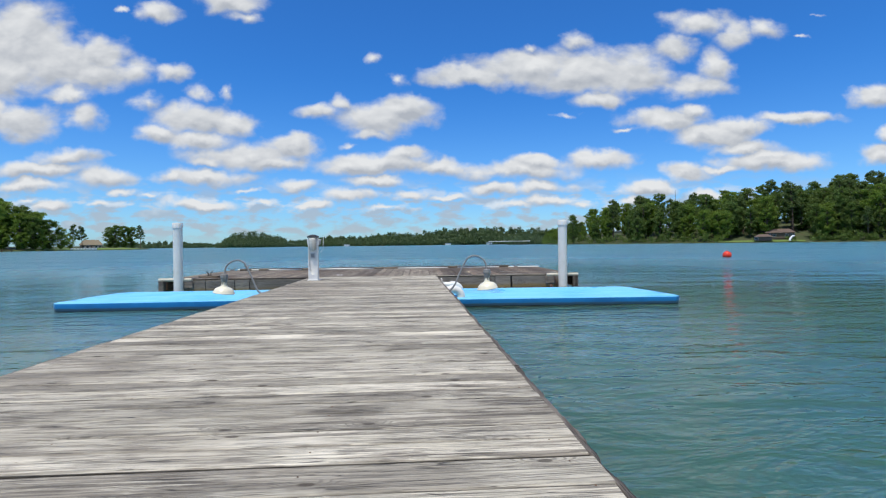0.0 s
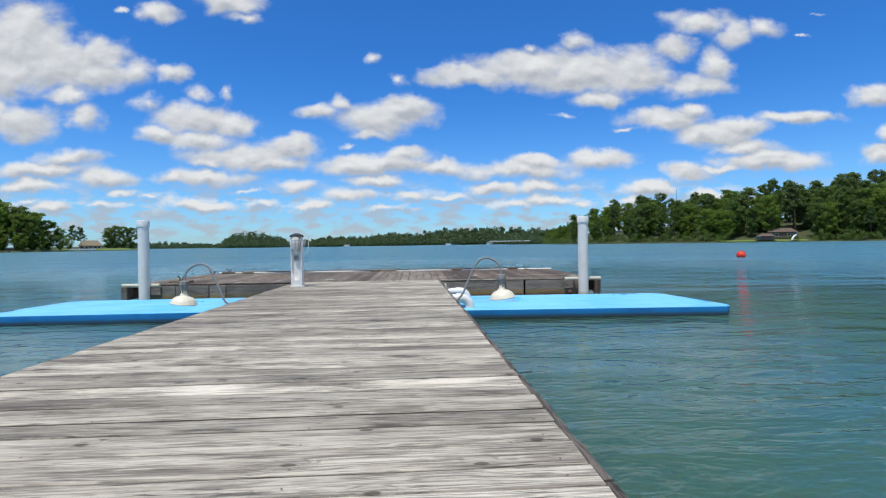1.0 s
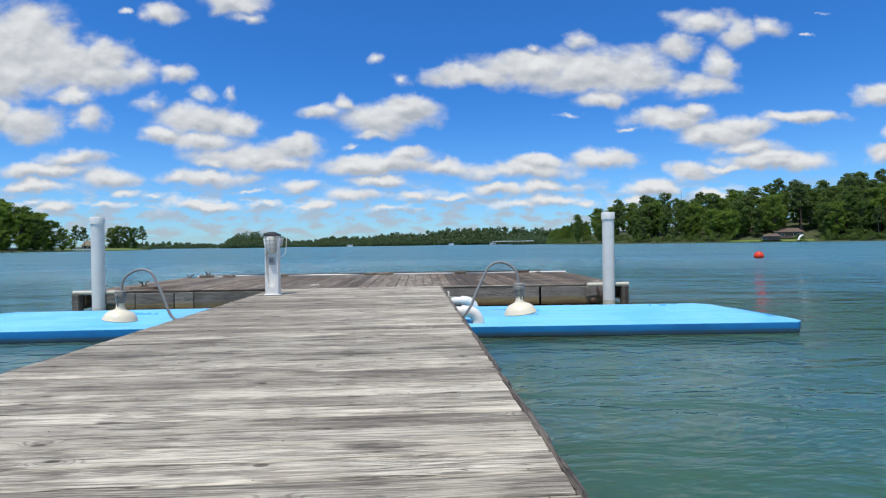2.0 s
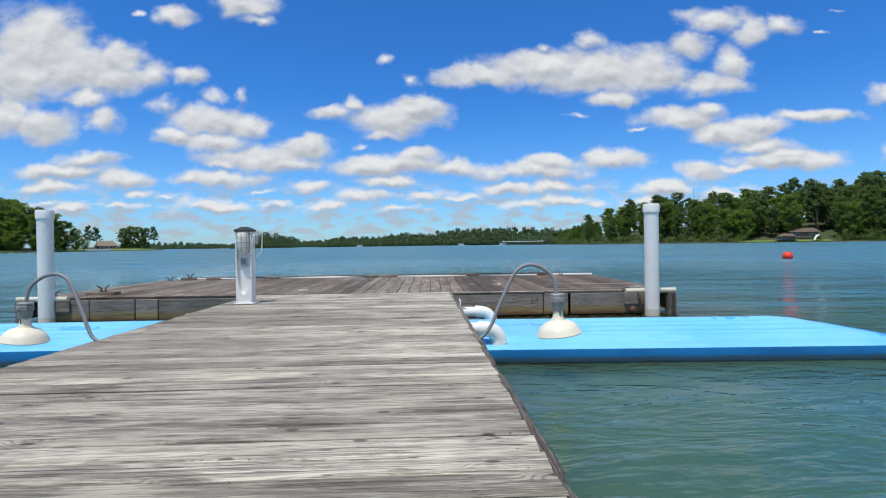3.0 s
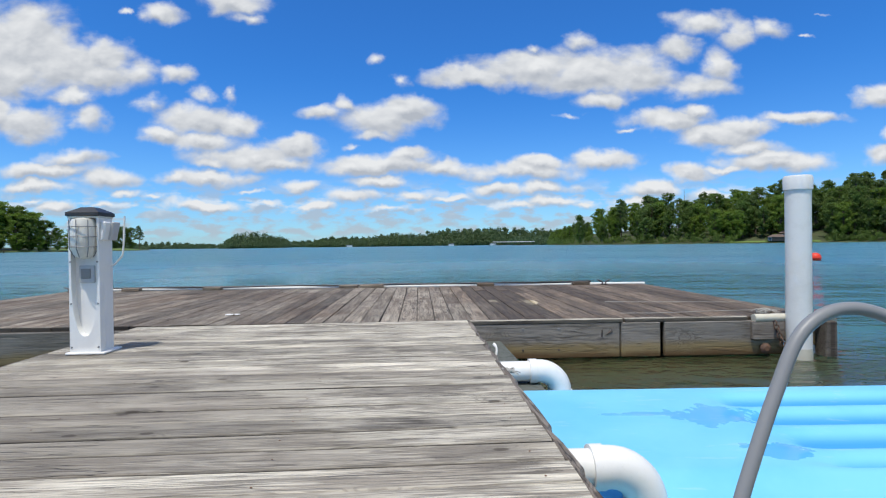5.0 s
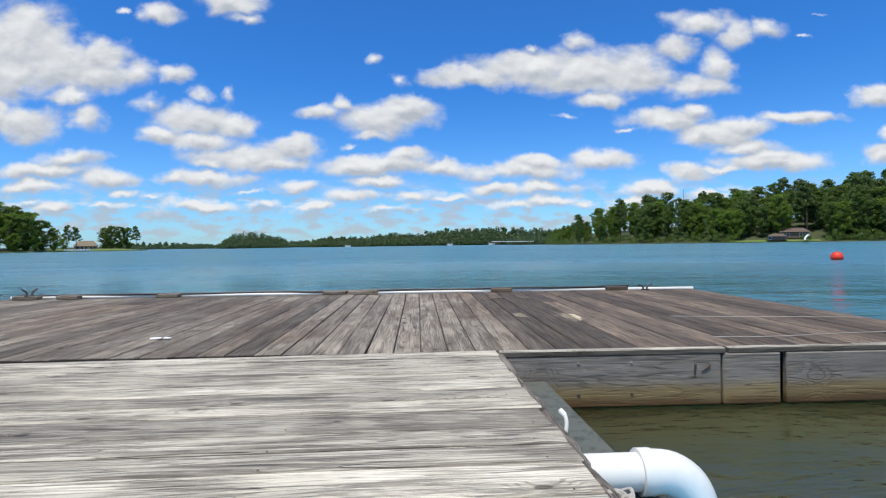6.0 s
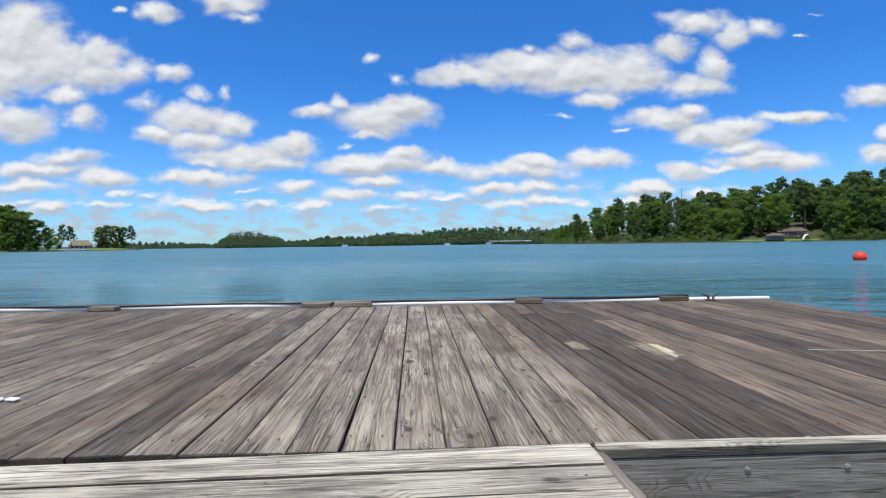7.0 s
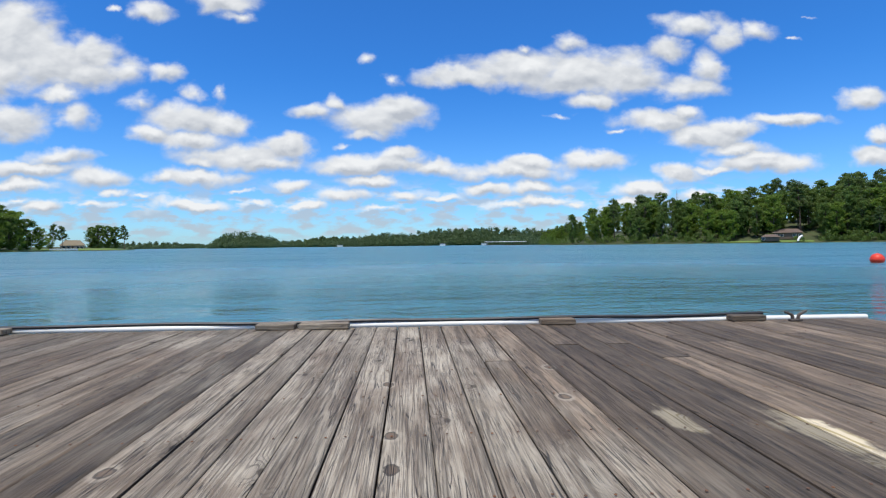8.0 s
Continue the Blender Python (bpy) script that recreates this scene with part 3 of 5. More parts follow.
# ---- building helpers ----
def thing(name, label, category, at=(0, 0, 0), group="", kind=""):
    e = new(name)
    e.location = at
    e.empty_display_size = 0.1
    return tagged(e, label, category, group, kind)


def mesh_of(name, bm, smooth=False):
    me = bpy.data.meshes.new(name)
    bmesh.ops.recalc_face_normals(bm, faces=bm.faces)
    bm.to_mesh(me)
    bm.free()
    if smooth:
        me.shade_smooth()
        me.set_sharp_from_angle(angle=radians(38))
    return me


def part(name, bm, material, parent, label="", smooth=False, kind="", at=None):
    ob = new(name, mesh_of(name, bm, smooth))
    ob.data.materials.append(material)
    ob.parent = parent
    if at:
        ob.location = at
    return tagged(ob, label, "", "", kind)


def single(name, bm, material, label, category, smooth=False, kind="", group=""):
    ob = new(name, mesh_of(name, bm, smooth))
    ob.data.materials.append(material)
    return tagged(ob, label, category, group, kind)


def box(bm, center, size, bevel=0.0, rz=0.0, rx=0.0, ry=0.0):
    made = bmesh.ops.create_cube(bm, size=1.0)["verts"]
    bmesh.ops.scale(bm, vec=size, verts=made)
    if bevel:
        edges = list({e for v in made for e in v.link_edges})
        res = bmesh.ops.bevel(bm, geom=edges, offset=bevel, segments=1, affect="EDGES", profile=0.5)
        made = list({v for f in res["faces"] for v in f.verts} | {v for v in made if v.is_valid})
    bmesh.ops.transform(bm, matrix=pose(*center, rx, ry, rz), verts=made)
    return bm


def boxed(center, size, bevel=0.0, rz=0.0, rx=0.0, ry=0.0):
    return box(bmesh.new(), center, size, bevel, rz, rx, ry)


def lathe(bm, profile, segs=24, at=(0, 0, 0), tilt=(0, 0)):
    """Turn (radius, height) pairs round z."""
    m = pose(*at, tilt[0], tilt[1], 0)
    rings = []
    for r, z in profile:
        if r < 1e-5:
            rings.append([bm.verts.new(m @ Vector((0, 0, z)))])
        else:
            rings.append([bm.verts.new(m @ Vector((r * math.cos(k * math.tau / segs), r * math.sin(k * math.tau / segs), z))) for k in range(segs)])
    for a, b in zip(rings, rings[1:]):
        for k in range(segs):
            j = (k + 1) % segs
            if len(a) == 1 and len(b) > 1:
                bm.faces.new((a[0], b[k], b[j]))
            elif len(b) == 1 and len(a) > 1:
                bm.faces.new((a[k], a[j], b[0]))
            elif len(a) > 1:
                bm.faces.new((a[k], a[j], b[j], b[k]))
    return bm


def sweep(bm, points, radius, segs=10, caps=True):
    """A tube along points; radius is a number or one per point."""
    pts = [Vector(p) for p in points]
    radii = radius if isinstance(radius, (list, tuple)) else [radius] * len(pts)
    side = None
    rings = []
    for k, p in enumerate(pts):
        way = (pts[min(k + 1, len(pts) - 1)] - pts[max(k - 1, 0)]).normalized()
        if side is None:
            side = way.orthogonal().normalized()
        side = (side - way * side.dot(way)).normalized()
        up = way.cross(side)
        rings.append([bm.verts.new(p + (side * math.cos(a) + up * math.sin(a)) * radii[k]) for a in (i * math.tau / segs for i in range(segs))])
    for a, b in zip(rings, rings[1:]):
        for i in range(segs):
            j = (i + 1) % segs
            bm.faces.new((a[i], a[j], b[j], b[i]))
    if caps:
        bm.faces.new(rings[0][::-1]), bm.faces.new(rings[-1])
    return bm


def arc(center, r, a0, a1, n, right=(1, 0, 0), up=(0, 0, 1)):
    c, x, z = Vector(center), Vector(right), Vector(up)
    return [c + x * (r * math.cos(radians(a0 + (a1 - a0) * k / n))) + z * (r * math.sin(radians(a0 + (a1 - a0) * k / n))) for k in range(n + 1)]


def smooth_line(points, n=8):
    """Catmull-Rom through points."""
    p = [Vector(q) for q in points]
    p = [p[0] * 2 - p[1]] + p + [p[-1] * 2 - p[-2]]
    out = []
    for k in range(1, len(p) - 2):
        for i in range(n):
            t = i / n
            out.append(0.5 * ((2 * p[k]) + (p[k + 1] - p[k - 1]) * t + (2 * p[k - 1] - 5 * p[k] + 4 * p[k + 1] - p[k + 2]) * t * t + (3 * p[k] - p[k - 1] - 3 * p[k + 1] + p[k + 2]) * t ** 3))
    out.append(p[-2])
    return out


# ---- the lake and its shores ----
DECK = 0.34


def grid_mesh(name, xs, ys, height):
    verts = [(x, y, height(x, y)) for y in ys for x in xs]
    n = len(xs)
    faces = [(j * n + i, j * n + i + 1, (j + 1) * n + i + 1, (j + 1) * n + i) for j in range(len(ys) - 1) for i in range(n - 1)]
    me = bpy.data.meshes.new(name)
    me.from_pydata(verts, [], faces)
    me.shade_smooth()
    return me


lake = tagged(new("water", grid_mesh("water", [-2400, -600, -100, -20, 20, 100, 600, 2400], [-900, -100, -20, 20, 100, 600, 2400], lambda x, y: 0.0)), "teal green rippled lake water", "lake", kind="structure")
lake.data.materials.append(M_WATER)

# (along, depth) of the east bank's edge, west to east
EAST = [(128, 520), (106, 410), (98, 345), (118, 292), (151, 262), (176, 244), (198, 230), (212, 214), (250, 178), (330, 120)]
WEST = [(-330, 200), (-262, 255), (-228, 282), (-209, 312), (-206, 345), (-193, 372), (-215, 430)]


def bank(name, edge, inland, rise, label):
    """Land behind a shoreline: a beach lip, then a slope."""
    steps = ((-2.0, -0.6), (0.0, 0.05), (1.2, 0.5), (8, 1.0), (25, None), (60, None), (140, None))
    line = smooth_line([(x, y, 0) for x, y in edge], 5)
    verts, faces = [], []
    for k, p in enumerate(line):
        f = k / (len(line) - 1)
        for s, z in steps:
            q = p + Vector(inland) * s
            verts.append((q.x, q.y, z if z is not None else 1.0 + rise(f) * min(1, s / 60.0)))
    n = len(steps)
    for k in range(len(line) - 1):
        for i in range(n - 1):
            faces.append((k * n + i, k * n + i + 1, (k + 1) * n + i + 1, (k + 1) * n + i))
    me = bpy.data.meshes.new(name)
    me.from_pydata(verts, [], faces)
    me.shade_smooth()
    me.materials.append(M_FLOOR)
    return line, tagged(new(name, me), label, "shore", kind="structure")


EAST_IN, WEST_IN = Vector((0.55, 0.83, 0)).normalized(), Vector((-0.95, 0.3, 0)).normalized()
east_rise = lambda f: 3 + 17 * f
east_line, _ = bank("ground", EAST, EAST_IN, east_rise, "grassy wooded shore sloping up from the lake")
west_line, _ = bank("ground", WEST, WEST_IN, lambda f: 2.0, "low grassy shore with lawn down to the water")


def lawn(name, line, f0, f1, inland, rise, width, label):
    """A mown strip between the water and the trees, lying on the bank."""
    verts, faces = [], []
    n = 14
    for k in range(n + 1):
        f = f0 + (f1 - f0) * k / n
        p = along(line, f)
        for s, z in ((0.6, 0.45), (2.0, 0.66), (8.0, 1.12), (width, 1.14 + rise(f) * width / 60.0)):
            verts.append((p.x + inland.x * s, p.y + inland.y * s, z))
    for k in range(n):
        for i in range(3):
            faces.append((k * 4 + i, k * 4 + i + 1, k * 4 + i + 5, k * 4 + i + 4))
    me = bpy.data.meshes.new(name)
    me.from_pydata(verts, [], faces)
    me.materials.append(M_GRASS)
    return tagged(new(name, me), label, "lawn", kind="structure")


def along(line, f):
    f = min(max(f, 0), 0.9999) * (len(line) - 1)
    k = int(f)
    return line[k].lerp(line[k + 1], f - k)


lawn("ground", east_line, 0.47, 0.62, EAST_IN, lambda f: 1.0, 9.5, "sunny mown lawn running down to the lake")
lawn("ground", west_line, 0.30, 0.86, WEST_IN, lambda f: 2.0, 12, "sunny mown lawn on the low shore")


# ---- trees ----
def leaf_cloud(rng, centers, per, size, squash=0.7):
    """Many small leaf faces scattered over clump centres (x, y, z, r)."""
    c = np.repeat(np.array(centers), per, axis=0)
    n = len(c)
    d = rng.normal(size=(n, 3))
    d /= np.linalg.norm(d, axis=1, keepdims=True)
    pos = c[:, :3] + d * (c[:, 3:4] * rng.uniform(0.15, 1.12, (n, 1)) ** 0.6) * np.array([1, 1, squash])
    a = rng.normal(size=(n, 3)) * size
    b = rng.normal(size=(n, 3)) * size
    v = np.stack([pos - a * 0.5 - b * 0.3, pos + a * 0.5 - b * 0.25, pos + b * 0.6, pos - a * 0.6 + b * 0.35], axis=1).reshape(-1, 3)
    f = np.arange(n * 4).reshape(-1, 4)
    return v, f


def crown_mesh(name, rng, centers, per, size, material, squash=0.7):
    v, f = leaf_cloud(rng, centers, per, size, squash)
    me = bpy.data.meshes.new(name)
    me.from_pydata(v.tolist(), [], f.tolist())
    me.materials.append(material)
    return me


def tree(kind, seed, label):
    """A 20 m tree: tapered trunk with limbs, and a ragged crown of leaf clumps."""
    rng = np.random.default_rng(seed)
    root = thing("tree", label, "tree", group="shore trees")
    bm = bmesh.new()
    lean = rng.normal(size=2) * 0.5
    trunk = [(lean[0] * t * t, lean[1] * t * t, 19 * t - 0.5) for t in np.linspace(0, 1, 8)]
    sweep(bm, trunk, [0.32 * (1 - 0.85 * t) + 0.02 for t in np.linspace(0, 1, 8)], 7)
    centers = []
    pine = kind == "pine"
    low = 0.42 if pine else 0.06
    count = 40 if pine else 78
    for k in range(count):
        t = low + (1 - low) * (k + rng.uniform()) / count
        z = 19 * t
        if pine:
            reach = (1.15 - t) * 5.2 * rng.uniform(0.5, 1.1) + 0.5
        else:
            reach = 5.4 * math.sin(math.pi * min(1, (t - low * 0.5) / (1.12 - low * 0.5))) ** 0.7 * rng.uniform(0.35, 1.05)
        a = rng.uniform(0, math.tau)
        tip = (lean[0] * t * t + reach * math.cos(a), lean[1] * t * t + reach * math.sin(a), z + reach * (0.1 if pine else 0.25))
        root_p = (lean[0] * t * t, lean[1] * t * t, z - reach * 0.25)
        sweep(bm, [root_p, [(p + q) / 2 + 0.15 for p, q in zip(root_p, tip)], tip], [0.10, 0.07, 0.03], 5)
        centers.append((*tip, rng.uniform(0.7, 1.3) if pine else rng.uniform(0.8, 1.6)))
        if not pine or k % 2:
            centers.append((*[(p + 2 * q) / 3 for p, q in zip(root_p, tip)], rng.uniform(0.7, 1.3)))
    centers.append((lean[0], lean[1], 19.4, 1.2))
    part("trunk", bm, M_BARK, root)
    mat = M_PINE if pine else (M_LEAF_A if kind == "fresh" else M_LEAF_B)
    crown = new("crown", crown_mesh("crown", rng, centers, 100, 0.22, mat, 0.62))
    crown.parent = root
    return root


TREES = [tree("fresh", 1, "bright green broadleaf tree on the shore"), tree("deep", 2, "dark green broadleaf tree on the shore"),
         tree("pine", 3, "tall pine with a bare lower trunk"), tree("deep", 4, "dense dark broadleaf tree in the woods"),
         tree("fresh", 5, "light green spreading broadleaf tree"), tree("pine", 6, "slim tall pine above the woods")]
used_trees = set()


def plant(k, x, y, z, height, turn, broad=1.0):
    s = height / 20.0
    if k not in used_trees:
        used_trees.add(k)
        ob = TREES[k]
    else:
        ob = copy_thing(TREES[k], pose(0, 0, 0))
    ob.matrix_basis = pose(x, y, z, 0, 0, turn) @ Matrix.Diagonal((s * broad, s * broad, s, 1))


rng = random.Random(5)
for row, (back, n) in enumerate(((7, 46), (14, 48), (22, 46), (32, 42), (44, 36), (56, 28))):
    for k in range(n):
        f = 0.02 + 0.98 * (k + rng.uniform(-0.35, 0.35)) / n
        lawn = 0.48 < f < 0.635
        if row == 0 and (lawn and rng.random() < 0.85):
            continue
        if row == 1 and 0.56 < f < 0.63:
            continue
        p = along(east_line, f) + EAST_IN * (back + rng.uniform(-3, 3))
        ground = 1.0 + east_rise(f) * min(1, back / 60.0)
        kind = rng.choice((0, 1, 4, 3, 5)) if row < 2 else rng.choice((1, 3, 0, 2, 5, 3, 4))
        if f < 0.3 and rng.random() < 0.4:
            kind = rng.choice((0, 4))
        if f > 0.66:
            kind = rng.choice((1, 3, 3, 1, 5, 2)) if rng.random() < 0.8 else kind
        h = rng.uniform(12, 17) if row == 0 else rng.uniform(15, 23)
        if f < 0.27:
            h *= 0.50
        plant(kind, p.x, p.y, ground - 0.2, h * (1.12 if kind in (2, 5) else 1.0), rng.uniform(0, 360), rng.uniform(0.80, 1.15))
brush_rng = np.random.default_rng(31)
brush = []
for k in range(150):
    f = 0.01 + 0.98 * k / 150
    if 0.48 < f < 0.635 and k % 9:
        continue
    p = along(east_line, f) + EAST_IN * float(brush_rng.uniform(1.5, 5))
    top = float(brush_rng.uniform(2.0, 5.5))
    for z in (0.3, 0.55, 0.85):
        brush.append((p.x + float(brush_rng.normal()) * 1.2, p.y + float(brush_rng.normal()), 0.5 + top * z, float(brush_rng.uniform(1.1, 1.9))))
tagged(new("undergrowth", crown_mesh("undergrowth", brush_rng, brush, 60, 0.3, M_LEAF_B, 0.8)), "leafy undergrowth along the wooded shore", "undergrowth", kind="stuff")
plant(3, 99.5, 318, 0.8, 18, 40, 0.8)

for k, x, y, h, broad in ((4, -242, 305, 27, 1.1), (0, -235, 300, 25, 1.2), (0, -233, 292, 15, 1.5), (3, -226, 306, 23, 1.2), (4, -221, 308, 20, 1.3), (0, -241, 290, 16, 1.4), (3, -250, 300, 28, 1.2),
                          (1, -216, 312, 16, 1.2), (4, -212, 316, 12, 1.2), (2, -228, 352, 15, 0.9), (2, -224, 356, 14, 1.0), (1, -216, 374, 14, 1.1), (3, -211, 372, 15, 1.1), (1, -206, 374, 14.5, 1.1),
                          (3, -203, 378, 14, 1.0), (5, -197, 378, 15, 0.9), (0, -225, 345, 7, 1.4), (3, -262, 300, 27, 1.3), (4, -231, 296, 22, 1.0), (0, -224, 300, 19, 1.0), (1, -219, 303, 17, 1.0), (3, -239, 296, 24, 1.0), (0, -228, 290, 10, 1.6), (0, -221, 297, 9, 1.6), (1, -236, 288, 9, 1.6), (4, -215, 305, 8, 1.5), (1, -245, 296, 26, 1.0), (1, -272, 290, 27, 1.4), (3, -285, 280, 26, 1.4), (1, -256, 315, 29, 1.2)):
    plant(k, x, y, 0.7, h * 1.12, (x * 37 + y * 11) % 360, broad)


def far_woods(name, label, edge, depth, height, seed, size=2.2, spacing=7.0):
    """A distant wooded shore: crowded crowns over rising ground, one mesh."""
    r = np.random.default_rng(seed)
    line = smooth_line([(x, y, 0) for x, y in edge], 8)
    centers = []
    total = sum((b - a).length for a, b in zip(line, line[1:]))
    n = int(total / spacing)
    for k in range(n):
        f = (k + r.uniform()) / n
        p = along(line, f)
        top = height(f)
        for back in range(4):
            z = top * (0.30 + 0.24 * back) * r.uniform(0.85, 1.08)
            y = p.y + depth * back / 3 + r.uniform(-3, 3)
            centers.append((p.x + r.uniform(-4, 4), y, max(z - 3.5, 2.0), r.uniform(3.6, 5.6)))
            centers.append((p.x + r.uniform(-4, 4), y - 2, max(z * 0.5, 1.5), r.uniform(3.2, 5.0)))
            centers.append((p.x + r.uniform(-4, 4), y - 1, max(z * 0.75 - 1, 2.0), r.uniform(3.2, 5.2)))
    me = crown_mesh(name, r, centers, 75, size, M_HAZED_WOOD, 0.95)
    return tagged(new(name, me), label, "woods", kind="stuff")


def hill(name, label, edge, depth, height):
    """The dark ground under a distant wood."""
    line = smooth_line([(x, y, 0) for x, y in edge], 8)
    verts, faces = [], []
    for k, p in enumerate(line):
        h = height(k / (len(line) - 1))
        for s, z in ((-1, -0.5), (1, 0.6), (depth * 0.3, h * 0.3), (depth * 0.8, h * 0.62), (depth * 3, h * 0.4)):
            verts.append((p.x, p.y + s, z))
    for k in range(len(line) - 1):
        for i in range(4):
            faces.append((k * 5 + i, k * 5 + i + 1, (k + 1) * 5 + i + 1, (k + 1) * 5 + i))
    me = bpy.data.meshes.new(name)
    me.from_pydata(verts, [], faces)
    me.materials.append(M_HAZED_WOOD)
    return tagged(new(name, me), label, "shore", kind="structure")


for label, edge, depth, height, seed, spacing in (
    ("wooded island far out in the lake", [(-290, 790), (-272, 778), (-245, 775), (-220, 778), (-201, 790)], 30, lambda f: 3 + 20 * math.sin(math.pi * min(1, 0.06 + f * 0.92)) ** 0.35, 21, 4.0),
    ("hazy wooded shore on the horizon", [(-900, 1500), (-700, 1480), (-540, 1500), (-380, 1500), (-250, 1480)], 60, lambda f: 15 + 4 * math.sin(f * 9), 22, 9.0),
    ("low wooded far shore of the lake", [(-190, 930), (-120, 920), (-30, 910), (60, 900), (140, 850)], 50, lambda f: 15 + 12 * f + 2 * math.sin(f * 17), 23, 5.0),
    ("wooded ridge at the end of the lake", [(20, 960), (120, 930), (220, 900), (330, 900)], 90, lambda f: 26 + 6 * math.sin(f * 3 + 0.6), 24, 6.0),
    ("light green trees at the lake's far end", [(100, 520), (135, 500), (170, 470), (200, 440)], 25, lambda f: 7.5 + 3 * math.sin(f * 11) ** 2, 25, 4.0),
):
    hill("ground", label.replace("trees", "bank under trees"), edge, depth, height)
    far_woods("woods", label, edge, depth, height, seed, 0.9 if depth < 40 else 1.5, spacing)


# ---- houses and other things on the shores ----
def house(at, turn, size, roof_h, m_wall, m_roof, label, windows):
    h = thing("house", label, "house", at)
    h.rotation_euler.z = radians(turn)
    w, d, z = size
    part("wall", boxed((0, 0, z / 2), (w, d, z)), m_wall, h)
    bm = bmesh.new()
    e = 0.7
    v = [bm.verts.new(p) for p in ((-w / 2 - e, -d / 2 - e, z), (w / 2 + e, -d / 2 - e, z), (w / 2 + e, d / 2 + e, z), (-w / 2 - e, d / 2 + e, z),
                                   (-w / 2 + d * 0.3, 0, z + roof_h), (w / 2 - d * 0.3, 0, z + roof_h))]
    for f in ((0, 1, 5, 4), (1, 2, 5), (2, 3, 4, 5), (3, 0, 4), (3, 2, 1, 0)):
        bm.faces.new([v[i] for i in f])
    part("roof", bm, m_roof, h)
    for x in windows:
        win = part("window", boxed((x, -d / 2 - 0.03, z * 0.55), (1.5, 0.10, 1.4), 0.02), M_WHITE, h)
        part("pane", boxed((x, -d / 2 - 0.09, z * 0.55), (1.3, 0.05, 1.2)), M_GLASS, win)
    part("door", boxed((0.2, -d / 2 - 0.04, 1.05), (1.0, 0.09, 2.1), 0.02), M_ROOF, h)
    return h


house((188, 252, 2.0), -35, (12, 7, 3.0), 2.0, M_WALL_DARK, M_ROOF, "low brown-roofed lake house among the trees", (-5, -2.5, 2.8, 5.2))
house((176, 247.5, 0.95), -35, (7, 5, 2.0), 1.3, M_WALL_DARK, M_ROOF, "small brown hip-roofed boathouse at the shore", (-3,))
house((-224, 366, 1.0), 28, (13, 8, 2.6), 3.6, M_WALL, M_TAN, "tan-roofed lake house behind shore trees", (-4.5, -2, 3, 5))

bm = bmesh.new()
sweep(bm, smooth_line([(186.5, 240, 3.2), (185.3, 239.5, 3.0), (184.0, 239.2, 1.8), (183.6, 239, 0.8)], 6), 0.45, 8)
single("water_slide", bm, M_WHITE, "white curved water slide at the shore", "slide", True)

wallbm = bmesh.new()
for k in range(9):
    box(wallbm, (-209.5 + k * 0.35, 322 + k * 2.4, 1.0), (1.7, 0.4, 1.1), 0.05, 75)
single("garden_wall", wallbm, M_WHITE, "low white wall along the shore lawn", "wall")

mast = thing("radio_mast", "thin grey radio mast above the woods", "mast", (172, 330, 8))
part("pole", sweep(bmesh.new(), [(0, 0, 0), (0, 0, 27)], [0.28, 0.12], 6), M_GALV, mast)
part("stay", sweep(bmesh.new(), [(-6, 0, 0), (0, 0, 18)], 0.05, 4), M_GALV, mast)

lamp_post = thing("lamp_post", "thin grey lamp post on the shore lawn", "lamp post", (-212.6, 311, 0.6))
part("pole", sweep(bmesh.new(), [(0, 0, 0), (0, 0, 9.5)], [0.11, 0.07], 6), M_GALV, lamp_post)
part("lamp_arm", sweep(bmesh.new(), [(0, 0, 9.4), (0.5, 0, 9.7), (1.1, 0, 9.75)], 0.06, 6), M_GALV, lamp_post)

pier = thing("covered_pier", "long low covered boat dock on posts", "pier", (88, 482, 0))
part("roof", boxed((0, 0, 3.3), (38, 8, 0.5), 0.1), M_WHITE, pier, "pale flat roof")
part("deck", boxed((0, 0, 0.6), (38, 7, 0.3), 0.03), M_DARKWOOD, pier)
for k in range(11):
    part("post", boxed((-18 + k * 3.6, -3.4, 1.6), (0.3, 0.3, 3.6)), M_DARKWOOD, pier)

for k, (x, y) in enumerate(((55, 880), (-118, 905), (118, 830), (140, 470), (158, 445))):
    b = thing("boathouse", "tiny pale boathouse on the far shore", "boathouse", (x, y, 0), "far boathouses")
    s = 1.0 if y > 700 else 0.55
    part("wall", boxed((0, 0, 1.5 * s), (9 * s, 5 * s, 3 * s)), M_WHITE, b)
    part("roof", boxed((0, 0, 3.2 * s), (10 * s, 6 * s, 0.5 * s), 0.1), M_GALV, b)

pier2 = thing("low_pier", "small dark wooden jetty at the west shore", "pier", (-178, 225, 0))
part("deck", boxed((0, 0, 0.9), (16, 5, 0.35), 0.04), M_DARKWOOD, pier2)
for k in range(4):
    part("post", boxed((-6 + 4 * k, -2.3, 0.4), (0.3, 0.3, 1.4)), M_DARKWOOD, pier2)

buoy = thing("buoy", "round red mooring buoy floating on the lake", "buoy", (18.9, 20.45, 0))
part("ball", lathe(bmesh.new(), [(0.001, -0.12)] + [(0.255 * math.sin(a), 0.13 - 0.25 * math.cos(a)) for a in np.linspace(0.15, math.pi - 0.12, 16)] + [(0.001, 0.382)], 28), M_BUOY, buoy, smooth=True)
part("band", lathe(bmesh.new(), [(0.25, 0.10), (0.268, 0.11), (0.268, 0.145), (0.25, 0.155)], 28), M_BUOY, buoy, "moulded seam band", smooth=True)
part("eye", sweep(bmesh.new(), arc((0, 0, 0.39), 0.05, -20, 200, 10), 0.012, 8), M_GALV, buoy, "metal mooring eye", smooth=True)

